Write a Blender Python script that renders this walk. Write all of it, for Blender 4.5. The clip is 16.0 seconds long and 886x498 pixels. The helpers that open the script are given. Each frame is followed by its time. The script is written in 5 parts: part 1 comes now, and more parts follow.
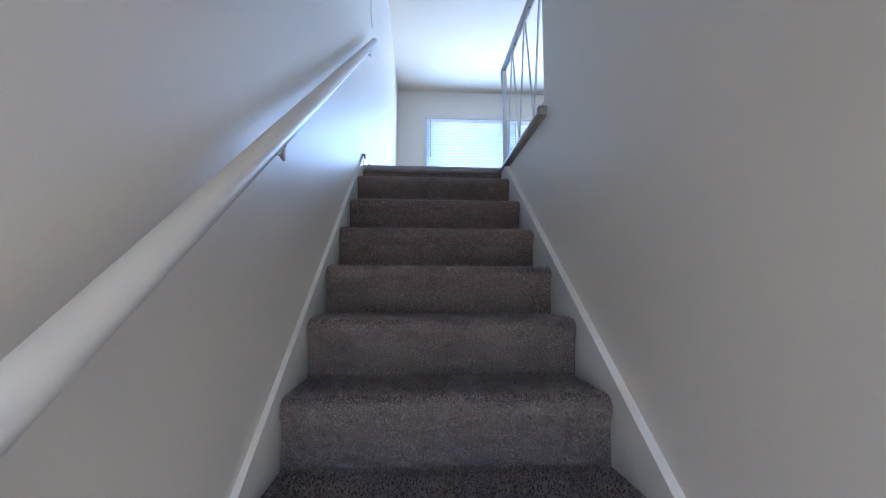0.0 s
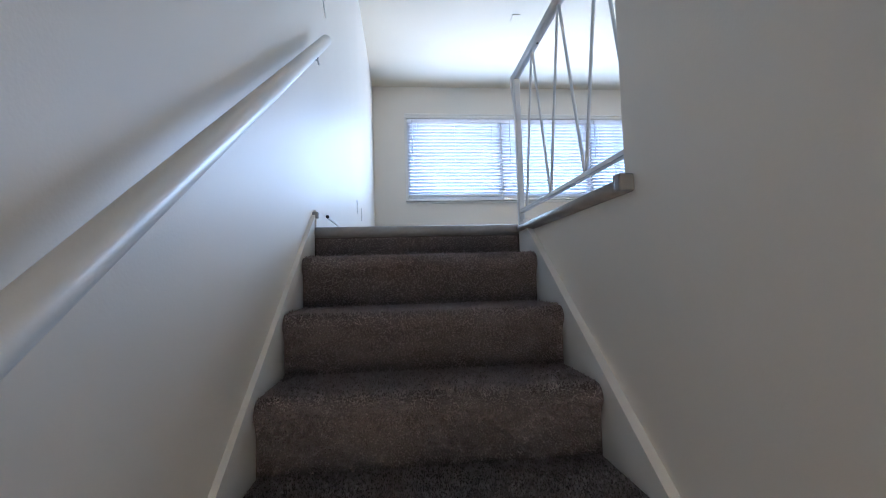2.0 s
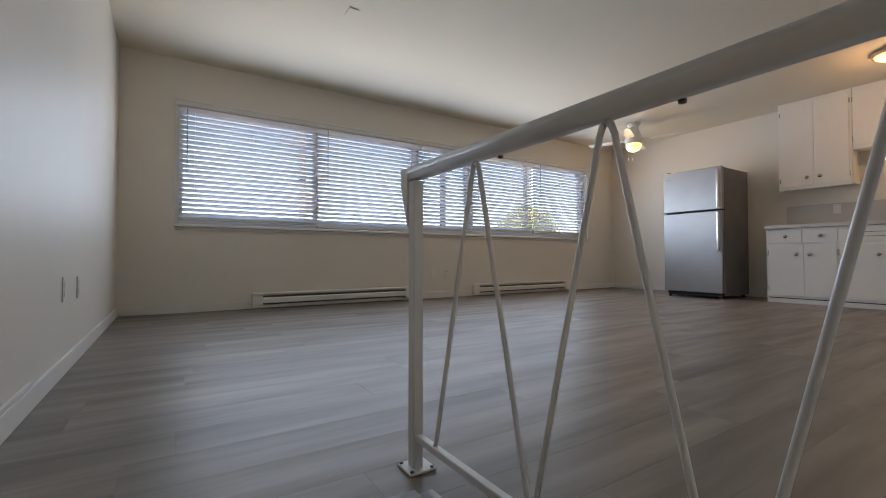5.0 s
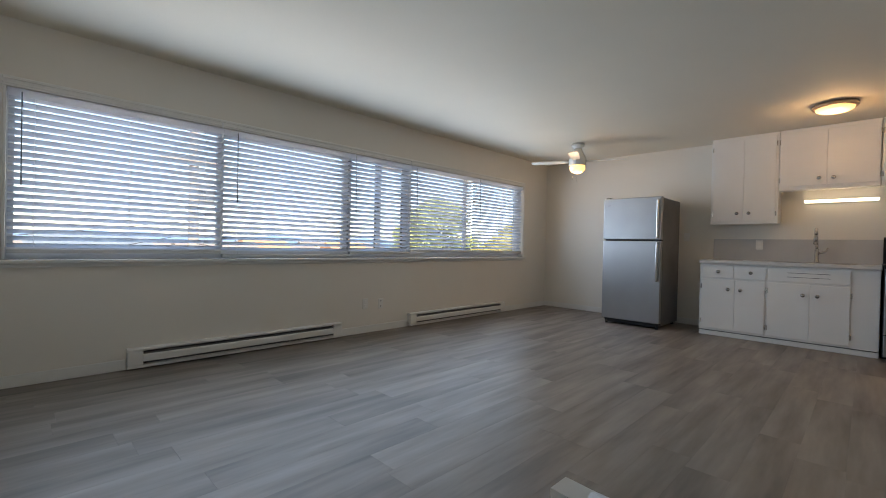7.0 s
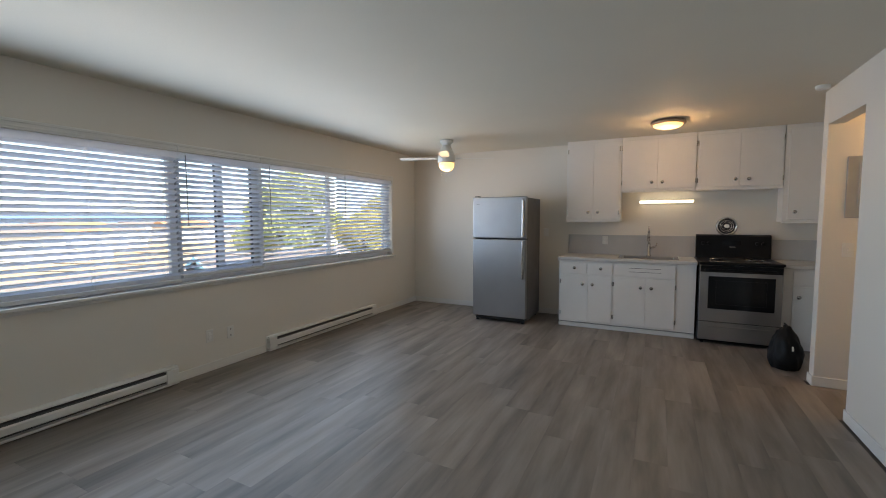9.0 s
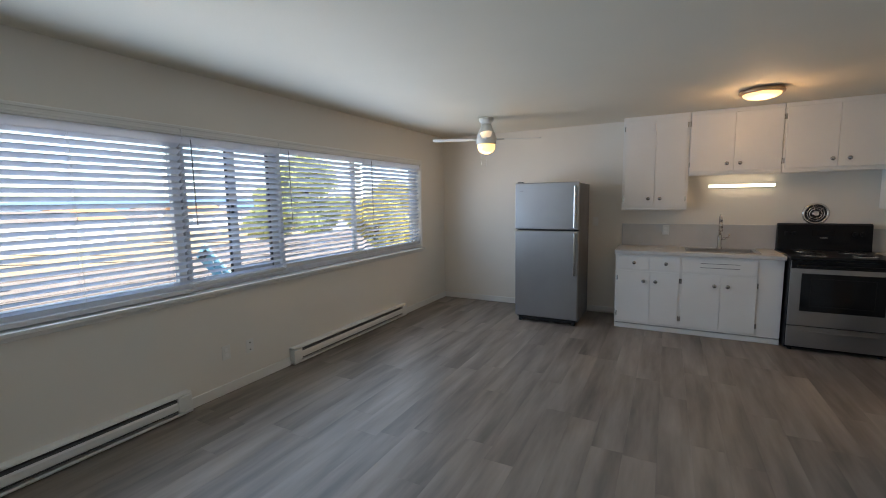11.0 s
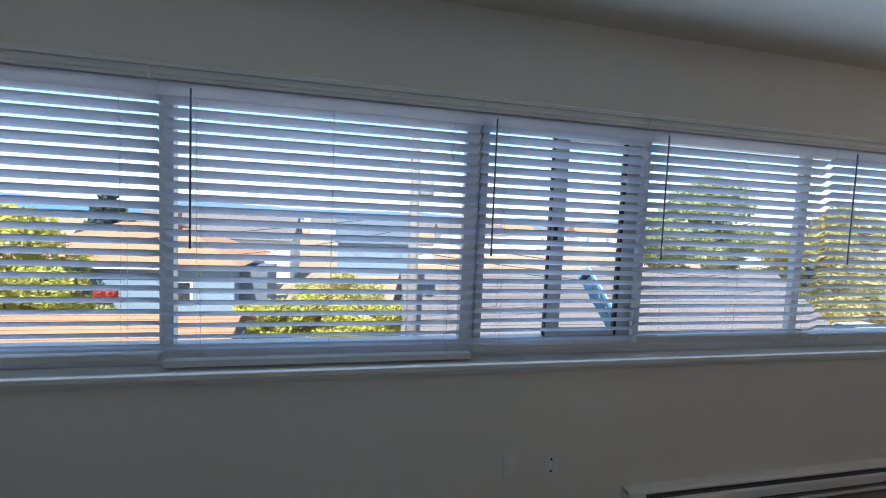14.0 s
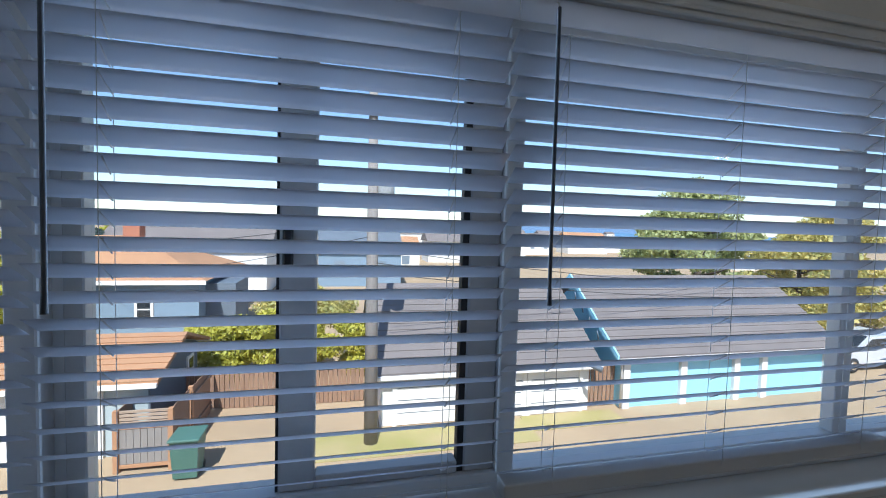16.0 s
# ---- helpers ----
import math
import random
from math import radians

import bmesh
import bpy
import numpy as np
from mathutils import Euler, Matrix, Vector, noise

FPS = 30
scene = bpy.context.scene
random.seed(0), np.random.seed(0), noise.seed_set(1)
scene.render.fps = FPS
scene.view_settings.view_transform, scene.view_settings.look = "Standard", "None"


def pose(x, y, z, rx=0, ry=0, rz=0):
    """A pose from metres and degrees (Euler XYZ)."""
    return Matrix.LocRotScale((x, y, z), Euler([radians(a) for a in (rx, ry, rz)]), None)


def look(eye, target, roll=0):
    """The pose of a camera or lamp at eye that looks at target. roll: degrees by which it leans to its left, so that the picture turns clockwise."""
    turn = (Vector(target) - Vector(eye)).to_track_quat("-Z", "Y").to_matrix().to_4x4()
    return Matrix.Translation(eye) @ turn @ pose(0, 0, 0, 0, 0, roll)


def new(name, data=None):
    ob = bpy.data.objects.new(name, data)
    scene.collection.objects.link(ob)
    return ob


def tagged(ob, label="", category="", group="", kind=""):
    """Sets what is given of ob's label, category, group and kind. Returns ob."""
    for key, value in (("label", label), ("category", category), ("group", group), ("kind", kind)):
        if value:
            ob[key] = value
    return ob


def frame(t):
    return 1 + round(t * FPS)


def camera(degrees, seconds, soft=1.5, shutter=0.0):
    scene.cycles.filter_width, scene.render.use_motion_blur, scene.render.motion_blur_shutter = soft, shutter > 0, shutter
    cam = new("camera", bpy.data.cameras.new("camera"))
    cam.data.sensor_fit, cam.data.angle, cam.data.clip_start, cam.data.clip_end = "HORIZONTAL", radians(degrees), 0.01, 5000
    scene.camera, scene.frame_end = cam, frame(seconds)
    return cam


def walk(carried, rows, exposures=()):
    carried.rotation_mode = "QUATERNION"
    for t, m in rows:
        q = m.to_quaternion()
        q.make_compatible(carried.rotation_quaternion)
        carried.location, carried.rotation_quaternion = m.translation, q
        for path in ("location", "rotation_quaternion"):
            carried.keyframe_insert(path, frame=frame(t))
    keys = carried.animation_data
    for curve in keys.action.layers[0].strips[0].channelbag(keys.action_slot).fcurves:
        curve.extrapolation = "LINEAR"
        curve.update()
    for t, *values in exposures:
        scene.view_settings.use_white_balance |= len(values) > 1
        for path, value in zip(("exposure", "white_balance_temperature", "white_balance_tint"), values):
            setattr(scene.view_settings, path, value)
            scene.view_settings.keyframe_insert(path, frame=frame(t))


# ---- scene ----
cam = camera(92.3, 16.0, 1.0)
PATH = [
    (0, (0.36, -2.676, -0.782), (0.474, -0.689, -0.581), 0.2),
    (0.5, (0.368, -2.501, -0.621), (0.464, -0.513, -0.43), -0.1),
    (1, (0.386, -2.281, -0.467), (0.489, -0.292, -0.285), -0.3),
    (1.5, (0.356, -2.072, -0.356), (0.483, -0.084, -0.176), -1.4),
    (2, (0.375, -1.874, -0.216), (0.561, 0.113, -0.084), -1.6),
    (2.5, (0.422, -1.673, -0.058), (0.632, 0.312, 0.058), -2.0),
    (3, (0.392, -1.488, 0.071), (0.642, 0.494, 0.172), -1.8),
    (3.5, (0.404, -1.314, 0.188), (0.737, 0.656, 0.277), -2.0),
    (4, (0.405, -1.145, 0.307), (0.995, 0.764, 0.392), -1.0),
    (4.5, (0.365, -1.01, 0.46), (1.2, 0.806, 0.516), -0.6),
    (5, (0.411, -0.867, 0.529), (1.488, 0.818, 0.57), 0.0),
    (7.5, (0.558, 0.024, 1.138), (2.104, 1.289, 1.065), 1.2),
    (8, (0.629, 0.085, 1.239), (2.338, 1.116, 1.108), 0.9),
    (8.5, (0.722, 0.147, 1.342), (2.499, 1.057, 1.211), 0.0),
    (11, (1.228, 0.847, 1.511), (2.984, 1.776, 1.283), -0.9),
    (11.5, (1.398, 1.056, 1.484), (2.78, 2.488, 1.288), -2.1),
    (12, (1.642, 1.117, 1.475), (2.606, 2.867, 1.368), 1.7),
    (12.5, (1.854, 1.25, 1.533), (2.514, 3.131, 1.379), 2.2),
    (13, (2.045, 1.499, 1.519), (2.607, 3.413, 1.382), 1.6),
    (13.5, (2.268, 1.779, 1.504), (2.774, 3.71, 1.374), 2.2),
    (14, (2.514, 2.057, 1.511), (2.951, 4.003, 1.371), 2.5),
    (14.5, (2.743, 2.377, 1.512), (3.156, 4.33, 1.396), 1.4),
    (15, (3.053, 2.621, 1.506), (3.475, 4.572, 1.381), 1.4),
    (15.5, (3.362, 2.832, 1.496), (3.794, 4.781, 1.375), 1.5),
    (16, (3.621, 3.086, 1.511), (4.09, 5.027, 1.409), 1.6),
]
EXPOSURES = [
    (0.0, 3.62, 5150, 14), (0.8, 3.74, 5150, 14), (1.5, 3.64, 5500, 14), (2.5, 3.27, 6150, 15), (3.5, 2.95, 6750, 16), (4.5, 2.45, 7450, 18), (5.0, 2.2, 7650, 18),
    (7.5, 2.15, 7000, 13), (8.5, 2.15, 7050, 13), (11.0, 2.1, 6750, 12), (12.0, 1.85, 6350, 12), (12.5, 1.77, 6150, 11), (14.0, 1.52, 5850, 11), (15.0, 1.36, 5600, 10), (16.0, 0.98, 5700, 10),
]
walk(cam, [(t, look(eye, target, roll)) for t, eye, target, roll in PATH], EXPOSURES)


# ---- world, sun, exposure ----
world = bpy.data.worlds.new("world")
scene.world = world
world.use_nodes = True
wn = world.node_tree
sky = wn.nodes.new("ShaderNodeTexSky")
sky.sky_type = "NISHITA"
sky.sun_disc = False
sky.sun_elevation = radians(50)
sky.sun_rotation = radians(195)
sky.air_density, sky.dust_density, sky.ozone_density = 1.0, 0.25, 2.0
wn.links.new(sky.outputs[0], wn.nodes["Background"].inputs[0])
wn.nodes["Background"].inputs[1].default_value = 0.1
sun = new("sun", bpy.data.lights.new("sun", "SUN"))
sun.data.energy, sun.data.angle, sun.data.color = 3.9, radians(0.53), (1.0, 0.95, 0.87)
sun.matrix_world = look((0, -20, 25), (5.2, 0, 0.0))


def sky_lamp(name, eye, target, w, h, power, colour, spread):
    """Stands in for the sky's light in an opening."""
    a = bpy.data.lights.new(name, "AREA")
    a.shape, a.size, a.size_y, a.energy, a.color = "RECTANGLE", w, h, power, colour
    a.spread = radians(spread)
    ob = new(name, a)
    ob.matrix_world = look(eye, target)
    return ob


def bulb(name, place, power, colour, radius=0.04):
    """The light of a fixture that is switched on."""
    a = bpy.data.lights.new(name, "POINT")
    a.energy, a.color, a.shadow_soft_size = power, colour, radius
    ob = new(name, a)
    ob.location = place
    return ob


bulb("ceiling_bulb", (5.993, 0.155, 2.22), 1.4, (1.0, 0.62, 0.30), 0.09)
bulb("fan_bulb", (5.946, 2.751, 1.98), 0.85, (1.0, 0.66, 0.34), 0.05)
# The hall fixture is unseen, added to give the hall wall its warm light.
bulb("unseen_hall_bulb", (4.99, -1.95, 2.25), 2.4, (1.0, 0.68, 0.38), 0.08)
sky_lamp("window_skylight", (3.415, 3.916, 1.42), (3.415, 0, 1.42), 5.85, 1.11, 13.8, (0.53, 0.73, 1.0), 158)
sky_lamp("pane_skylight", (3.415, 4.0, 1.44), (3.415, 0, 1.44), 5.85, 1.06, 4.2, (0.58, 0.76, 1.0), 170)
# Warm lamp in the unseen entry opening, added to light the lower stairs.
sky_lamp("unseen_entry_light", (0.45, -4.58, -0.85), (0.45, -1.0, -1.35), 0.8, 0.65, 0.29, (1.0, 0.84, 0.64), 180)


# ---- materials ----
def mat(name, a, b=None, scale=6.0, rough=0.5, rough_var=0.08, bump=0.1, bump_scale=120.0, metal=0.0, stretch=(1, 1, 1), spec=0.5,
        fine=0.25, rnd=0.0, coat=0.0):
    m = bpy.data.materials.new(name)
    m.use_nodes = True
    nt = m.node_tree
    n, l = nt.nodes, nt.links
    p = n["Principled BSDF"]
    b = b or tuple(c * 0.9 for c in a)
    geo = n.new("ShaderNodeNewGeometry")
    mp = n.new("ShaderNodeMapping")
    mp.inputs["Scale"].default_value = stretch
    l.new(geo.outputs["Position"], mp.inputs["Vector"])
    big = n.new("ShaderNodeTexNoise")
    big.inputs["Scale"].default_value, big.inputs["Detail"].default_value = scale, 4
    small = n.new("ShaderNodeTexNoise")
    small.inputs["Scale"].default_value, small.inputs["Detail"].default_value = bump_scale, 3
    l.new(mp.outputs[0], big.inputs["Vector"])
    l.new(mp.outputs[0], small.inputs["Vector"])
    add = n.new("ShaderNodeMath")
    add.operation = "MULTIPLY_ADD"
    add.inputs[1].default_value = fine
    l.new(small.outputs[0], add.inputs[0])
    sub = n.new("ShaderNodeMath")
    sub.operation = "MULTIPLY_ADD"
    sub.inputs[1].default_value, sub.inputs[2].default_value = 1.6, -0.3 - fine * 0.5
    l.new(big.outputs[0], sub.inputs[0])
    l.new(sub.outputs[0], add.inputs[2])
    fac = add.outputs[0]
    if rnd:
        oi = n.new("ShaderNodeObjectInfo")
        ra = n.new("ShaderNodeMath")
        ra.operation = "MULTIPLY_ADD"
        ra.inputs[1].default_value = rnd
        l.new(oi.outputs["Random"], ra.inputs[0])
        l.new(fac, ra.inputs[2])
        rb = n.new("ShaderNodeMath")
        rb.operation = "SUBTRACT"
        rb.inputs[1].default_value = rnd / 2
        l.new(ra.outputs[0], rb.inputs[0])
        fac = rb.outputs[0]
        off = n.new("ShaderNodeVectorMath")
        off.operation = "SCALE"
        off.inputs[0].default_value = (37.0, 11.0, 5.0)
        l.new(oi.outputs["Random"], off.inputs["Scale"])
        l.new(off.outputs[0], mp.inputs["Location"])
    mix = n.new("ShaderNodeMix")
    mix.data_type = "RGBA"
    mix.clamp_factor = True
    l.new(fac, mix.inputs[0])
    mix.inputs[6].default_value, mix.inputs[7].default_value = (*a, 1), (*b, 1)
    l.new(mix.outputs[2], p.inputs["Base Color"])
    ro = n.new("ShaderNodeMath")
    ro.operation = "MULTIPLY_ADD"
    ro.inputs[1].default_value, ro.inputs[2].default_value = rough_var * 2, rough - rough_var
    l.new(big.outputs[0], ro.inputs[0])
    l.new(ro.outputs[0], p.inputs["Roughness"])
    p.inputs["Metallic"].default_value = metal
    p.inputs["Specular IOR Level"].default_value = spec
    p.inputs["Coat Weight"].default_value = coat
    if bump:
        bp = n.new("ShaderNodeBump")
        bp.inputs["Strength"].default_value, bp.inputs["Distance"].default_value = bump, 0.004
        l.new(small.outputs[0], bp.inputs["Height"])
        l.new(bp.outputs[0], p.inputs["Normal"])
    return m


def glow(name, colour, strength):
    m = bpy.data.materials.new(name)
    m.use_nodes = True
    p = m.node_tree.nodes["Principled BSDF"]
    p.inputs["Base Color"].default_value = (0.8, 0.8, 0.78, 1)
    p.inputs["Emission Color"].default_value = (*colour, 1)
    p.inputs["Emission Strength"].default_value = strength
    p.inputs["Roughness"].default_value = 0.3
    return m


def leaf_mat(name, a, b, leafy=True, patch=0.9):
    m = bpy.data.materials.new(name)
    m.use_nodes = True
    nt = m.node_tree
    n, l = nt.nodes, nt.links
    p = n["Principled BSDF"]
    g = n.new("ShaderNodeNewGeometry")
    no = n.new("ShaderNodeTexNoise")
    no.inputs["Scale"].default_value = patch
    l.new(g.outputs["Position"], no.inputs["Vector"])
    ad = n.new("ShaderNodeMath")
    ad.operation = "MULTIPLY_ADD"
    ad.inputs[1].default_value = 0.6
    l.new(g.outputs["Random Per Island"], ad.inputs[0])
    sc = n.new("ShaderNodeMath")
    sc.operation = "MULTIPLY_ADD"
    sc.inputs[1].default_value, sc.inputs[2].default_value = 1.2, -0.4
    l.new(no.outputs[0], sc.inputs[0])
    l.new(sc.outputs[0], ad.inputs[2])
    mix = n.new("ShaderNodeMix")
    mix.data_type = "RGBA"
    mix.clamp_factor = True
    l.new(ad.outputs[0], mix.inputs[0])
    mix.inputs[6].default_value, mix.inputs[7].default_value = (*a, 1), (*b, 1)
    l.new(mix.outputs[2], p.inputs["Base Color"])
    p.inputs["Roughness"].default_value = 0.55
    if leafy:
        tl = n.new("ShaderNodeBsdfTranslucent")
        l.new(mix.outputs[2], tl.inputs[0])
        ms = n.new("ShaderNodeMixShader")
        ms.inputs[0].default_value = 0.4
        l.new(p.outputs[0], ms.inputs[1])
        l.new(tl.outputs[0], ms.inputs[2])
        l.new(ms.outputs[0], n["Material Output"].inputs[0])
    return m


def glass_mat(name, tint=(1, 1, 1)):
    m = bpy.data.materials.new(name)
    m.use_nodes = True
    nt = m.node_tree
    n, l = nt.nodes, nt.links
    n.remove(n["Principled BSDF"])
    tr, gl, fr, mx = (n.new("ShaderNode" + k) for k in ("BsdfTransparent", "BsdfGlossy", "LayerWeight", "MixShader"))
    tr.inputs[0].default_value = (*tint, 1)
    gl.inputs["Roughness"].default_value = 0.02
    fr.inputs[0].default_value = 0.5
    pw = n.new("ShaderNodeMath")
    pw.operation = "POWER"
    pw.inputs[1].default_value = 4.0
    l.new(fr.outputs["Facing"], pw.inputs[0])
    sc = n.new("ShaderNodeMath")
    sc.operation = "MULTIPLY_ADD"
    sc.inputs[1].default_value, sc.inputs[2].default_value = 0.5, 0.02
    l.new(pw.outputs[0], sc.inputs[0])
    l.new(sc.outputs[0], mx.inputs[0])
    l.new(tr.outputs[0], mx.inputs[1])
    l.new(gl.outputs[0], mx.inputs[2])
    l.new(mx.outputs[0], n["Material Output"].inputs[0])
    return m


def slat_material(name, share, tint):
    m = mat(name, (0.78, 0.79, 0.80), (0.70, 0.71, 0.73), 3, 0.42, 0.05, 0.03, 200)
    n, l = m.node_tree.nodes, m.node_tree.links
    tl = n.new("ShaderNodeBsdfTranslucent")
    tl.inputs[0].default_value = (*tint, 1)
    mx = n.new("ShaderNodeMixShader")
    mx.inputs[0].default_value = share
    l.new(n["Principled BSDF"].outputs[0], mx.inputs[1])
    l.new(tl.outputs[0], mx.inputs[2])
    l.new(mx.outputs[0], n["Material Output"].inputs[0])
    return m


PAINT = mat("wall_paint", (0.77, 0.73, 0.66), (0.73, 0.69, 0.62), 1.3, 0.47, 0.05, 0.10, 170, spec=0.36)
CEIL = mat("ceiling_paint", (0.76, 0.70, 0.585), (0.71, 0.65, 0.54), 1.1, 0.7, 0.05, 0.22, 90)
TRIM = mat("trim_paint", (0.78, 0.77, 0.74), (0.72, 0.71, 0.67), 4, 0.36, 0.06, 0.06, 90)
CAB = mat("cabinet_paint", (0.80, 0.79, 0.76), (0.76, 0.74, 0.71), 3, 0.34, 0.05, 0.05, 80)
PLANK = mat("vinyl_plank", (0.33, 0.28, 0.24), (0.09, 0.075, 0.065), 2.1, 0.42, 0.06, 0.05, 11, stretch=(0.5, 3.9, 1), fine=0.22, rnd=0.2, spec=0.42)
SUBFLOOR = mat("subfloor", (0.10, 0.09, 0.085), None, 5, 0.8)
CARPET = mat("carpet", (0.21, 0.18, 0.175), (0.12, 0.103, 0.10), 9, 0.95, 0.02, 0.9, 260, spec=0.1, fine=0.7)
PILE = leaf_mat("carpet_fibre", (0.46, 0.40, 0.386), (0.28, 0.242, 0.236), True, 48.0)
PILE.node_tree.nodes["Principled BSDF"].inputs["Roughness"].default_value = 0.95
PILE.node_tree.nodes["Principled BSDF"].inputs["Specular IOR Level"].default_value = 0.1
STEELPAINT = mat("rail_enamel", (0.74, 0.74, 0.73), (0.66, 0.66, 0.66), 7, 0.32, 0.06, 0.05, 60)
NOSING = mat("grey_nosing", (0.33, 0.322, 0.318), (0.20, 0.195, 0.19), 11, 0.42, 0.08, 0.1, 60)
METAL = mat("dark_screw", (0.15, 0.15, 0.15), None, 20, 0.4, metal=0.9)
CHROME = mat("chrome", (0.75, 0.74, 0.73), (0.62, 0.61, 0.6), 20, 0.14, 0.05, 0.0, 20, metal=1.0)
STAINLESS = mat("brushed_steel", (0.40, 0.40, 0.405), (0.33, 0.33, 0.335), 2, 0.33, 0.04, 0.0, 60, metal=0.9)
GREYSIDE = mat("fridge_side", (0.17, 0.17, 0.175), (0.13, 0.13, 0.135), 5, 0.45, 0.05, 0.08, 220)
BLACK = mat("black_enamel", (0.012, 0.012, 0.013), (0.009, 0.009, 0.01), 5, 0.34, 0.05, 0.02, 40, spec=0.16)
BLACKGLASS = mat("oven_glass", (0.010, 0.011, 0.012), (0.007, 0.007, 0.008), 3, 0.09, 0.02, 0.0, spec=0.28)
# Near-black for shade in gaps and recesses, and for small dark parts.
DARK = mat("dark_void", (0.03, 0.03, 0.032), (0.02, 0.02, 0.02), 10, 0.7)
FIN = mat("heater_fins", (0.13, 0.125, 0.12), (0.07, 0.07, 0.07), 60, 0.6, stretch=(8, 1, 1))
LAMINATE = mat("laminate_top", (0.62, 0.61, 0.59), (0.50, 0.49, 0.48), 14, 0.3, 0.06, 0.04, 130)
SPLASH = mat("splash_panel", (0.52, 0.51, 0.50), (0.46, 0.45, 0.44), 5, 0.35, 0.05, 0.05, 90)
BRONZE = mat("brushed_bronze", (0.52, 0.37, 0.26), (0.42, 0.30, 0.21), 12, 0.35, 0.05, 0.05, 80, metal=0.8)
BAGMAT = mat("black_plastic", (0.007, 0.007, 0.008), (0.011, 0.011, 0.012), 12, 0.55, 0.1, 0.6, 25, spec=0.25)
PANELGREY = mat("panel_grey", (0.36, 0.37, 0.37), (0.31, 0.32, 0.32), 8, 0.45)
GUNMETAL = mat("window_aluminium", (0.56, 0.56, 0.56), (0.46, 0.46, 0.46), 8, 0.45, metal=0.1)
VINYL = mat("window_vinyl", (0.76, 0.77, 0.78), (0.70, 0.71, 0.72), 5, 0.4)
GASKET = mat("rubber_gasket", (0.02, 0.02, 0.022), None, 10, 0.6)
WAND = mat("wand_plastic", (0.09, 0.095, 0.11), (0.07, 0.075, 0.085), 10, 0.3)
SILL = mat("sill_gloss_paint", (0.78, 0.77, 0.74), (0.72, 0.71, 0.67), 4, 0.12, 0.04, 0.03, 60)
SLAT = slat_material("blind_vinyl", 0.54, (0.82, 0.85, 0.93))
BLINDRAIL = mat("blind_rail_vinyl", (0.60, 0.59, 0.57), (0.54, 0.53, 0.515), 3, 0.4, 0.05, 0.03, 200)
RUNG = slat_material("bright_cord", 0.8, (0.97, 0.97, 0.97))
CORD = mat("white_cord", (0.72, 0.72, 0.70), None, 30, 0.7)
PANE = glass_mat("window_pane", (0.97, 0.985, 0.98))
BULB = glow("warm_glass", (1.0, 0.56, 0.17), 0.42)
FANBULB = glow("warm_fan_glass", (1.0, 0.58, 0.15), 0.5)
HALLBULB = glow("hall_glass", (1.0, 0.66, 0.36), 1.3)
TUBE = glow("warm_led", (1.0, 0.80, 0.52), 1.5)
GROUND = mat("gravel_ground", (0.43, 0.32, 0.20), (0.32, 0.235, 0.15), 0.35, 0.95, 0.03, 0.6, 14, spec=0.15, fine=0.5)
GRASS = mat("dry_grass", (0.27, 0.26, 0.07), (0.45, 0.35, 0.20), 0.9, 0.95, 0.03, 0.8, 40, spec=0.1, fine=0.5)
ORANGEROOF = mat("tan_shingle", (0.43, 0.235, 0.12), (0.34, 0.18, 0.095), 0.8, 0.9, 0.05, 0.5, 12, fine=0.5)
GREYROOF = mat("grey_shingle", (0.19, 0.165, 0.155), (0.14, 0.122, 0.115), 0.7, 0.9, 0.05, 0.5, 11, fine=0.5)
PALECYAN = mat("faded_turquoise_siding", (0.40, 0.46, 0.47), (0.35, 0.41, 0.42), 1.2, 0.6, 0.05, 0.3, 20, stretch=(1, 1, 6))
CYAN = mat("turquoise_siding", (0.33, 0.64, 0.78), (0.29, 0.57, 0.71), 1.2, 0.6, 0.05, 0.3, 20, stretch=(1, 1, 6))
BLUEWALL = mat("pale_blue_siding", (0.20, 0.27, 0.34), (0.17, 0.235, 0.30), 1.2, 0.65, 0.05, 0.3, 18, stretch=(1, 1, 6))
WHITEWALL = mat("white_siding", (0.74, 0.72, 0.68), (0.66, 0.64, 0.60), 1.0, 0.6, 0.05, 0.3, 18)
DARKWALL = mat("slate_siding", (0.13, 0.16, 0.19), (0.10, 0.12, 0.15), 1.2, 0.7, 0.05, 0.3, 18)
BRICK = mat("chimney_brick", (0.42, 0.17, 0.10), (0.32, 0.13, 0.08), 5, 0.85, 0.05, 0.5, 30)
FENCEWOOD = mat("fence_wood", (0.30, 0.18, 0.11), (0.20, 0.12, 0.08), 3, 0.85, 0.05, 0.4, 30, stretch=(4, 4, 0.6), rnd=0.4)
PALEWOOD = mat("weathered_board", (0.40, 0.30, 0.22), (0.30, 0.22, 0.16), 3, 0.85, 0.05, 0.4, 30, stretch=(0.6, 4, 4), rnd=0.4)
POLEWOOD = mat("pole_wood", (0.27, 0.245, 0.22), (0.20, 0.18, 0.165), 4, 0.9, 0.05, 0.5, 24, stretch=(4, 4, 0.4))
BINGREEN = mat("bin_green", (0.075, 0.16, 0.125), (0.06, 0.13, 0.105), 4, 0.5)
CARPAINT = mat("silver_car", (0.55, 0.56, 0.58), (0.5, 0.51, 0.53), 2, 0.28, 0.03, 0, coat=0.5)
CARGLASS = mat("car_glass", (0.03, 0.035, 0.04), None, 2, 0.08, 0.02, 0)
FAUCET = mat("tap_chrome", (0.58, 0.56, 0.54), (0.48, 0.46, 0.45), 20, 0.22, 0.05, 0.0, 20, metal=1.0)
NICKEL = mat("dull_nickel", (0.55, 0.53, 0.51), (0.42, 0.40, 0.39), 20, 0.2, 0.05, 0.0, 20, metal=1.0)
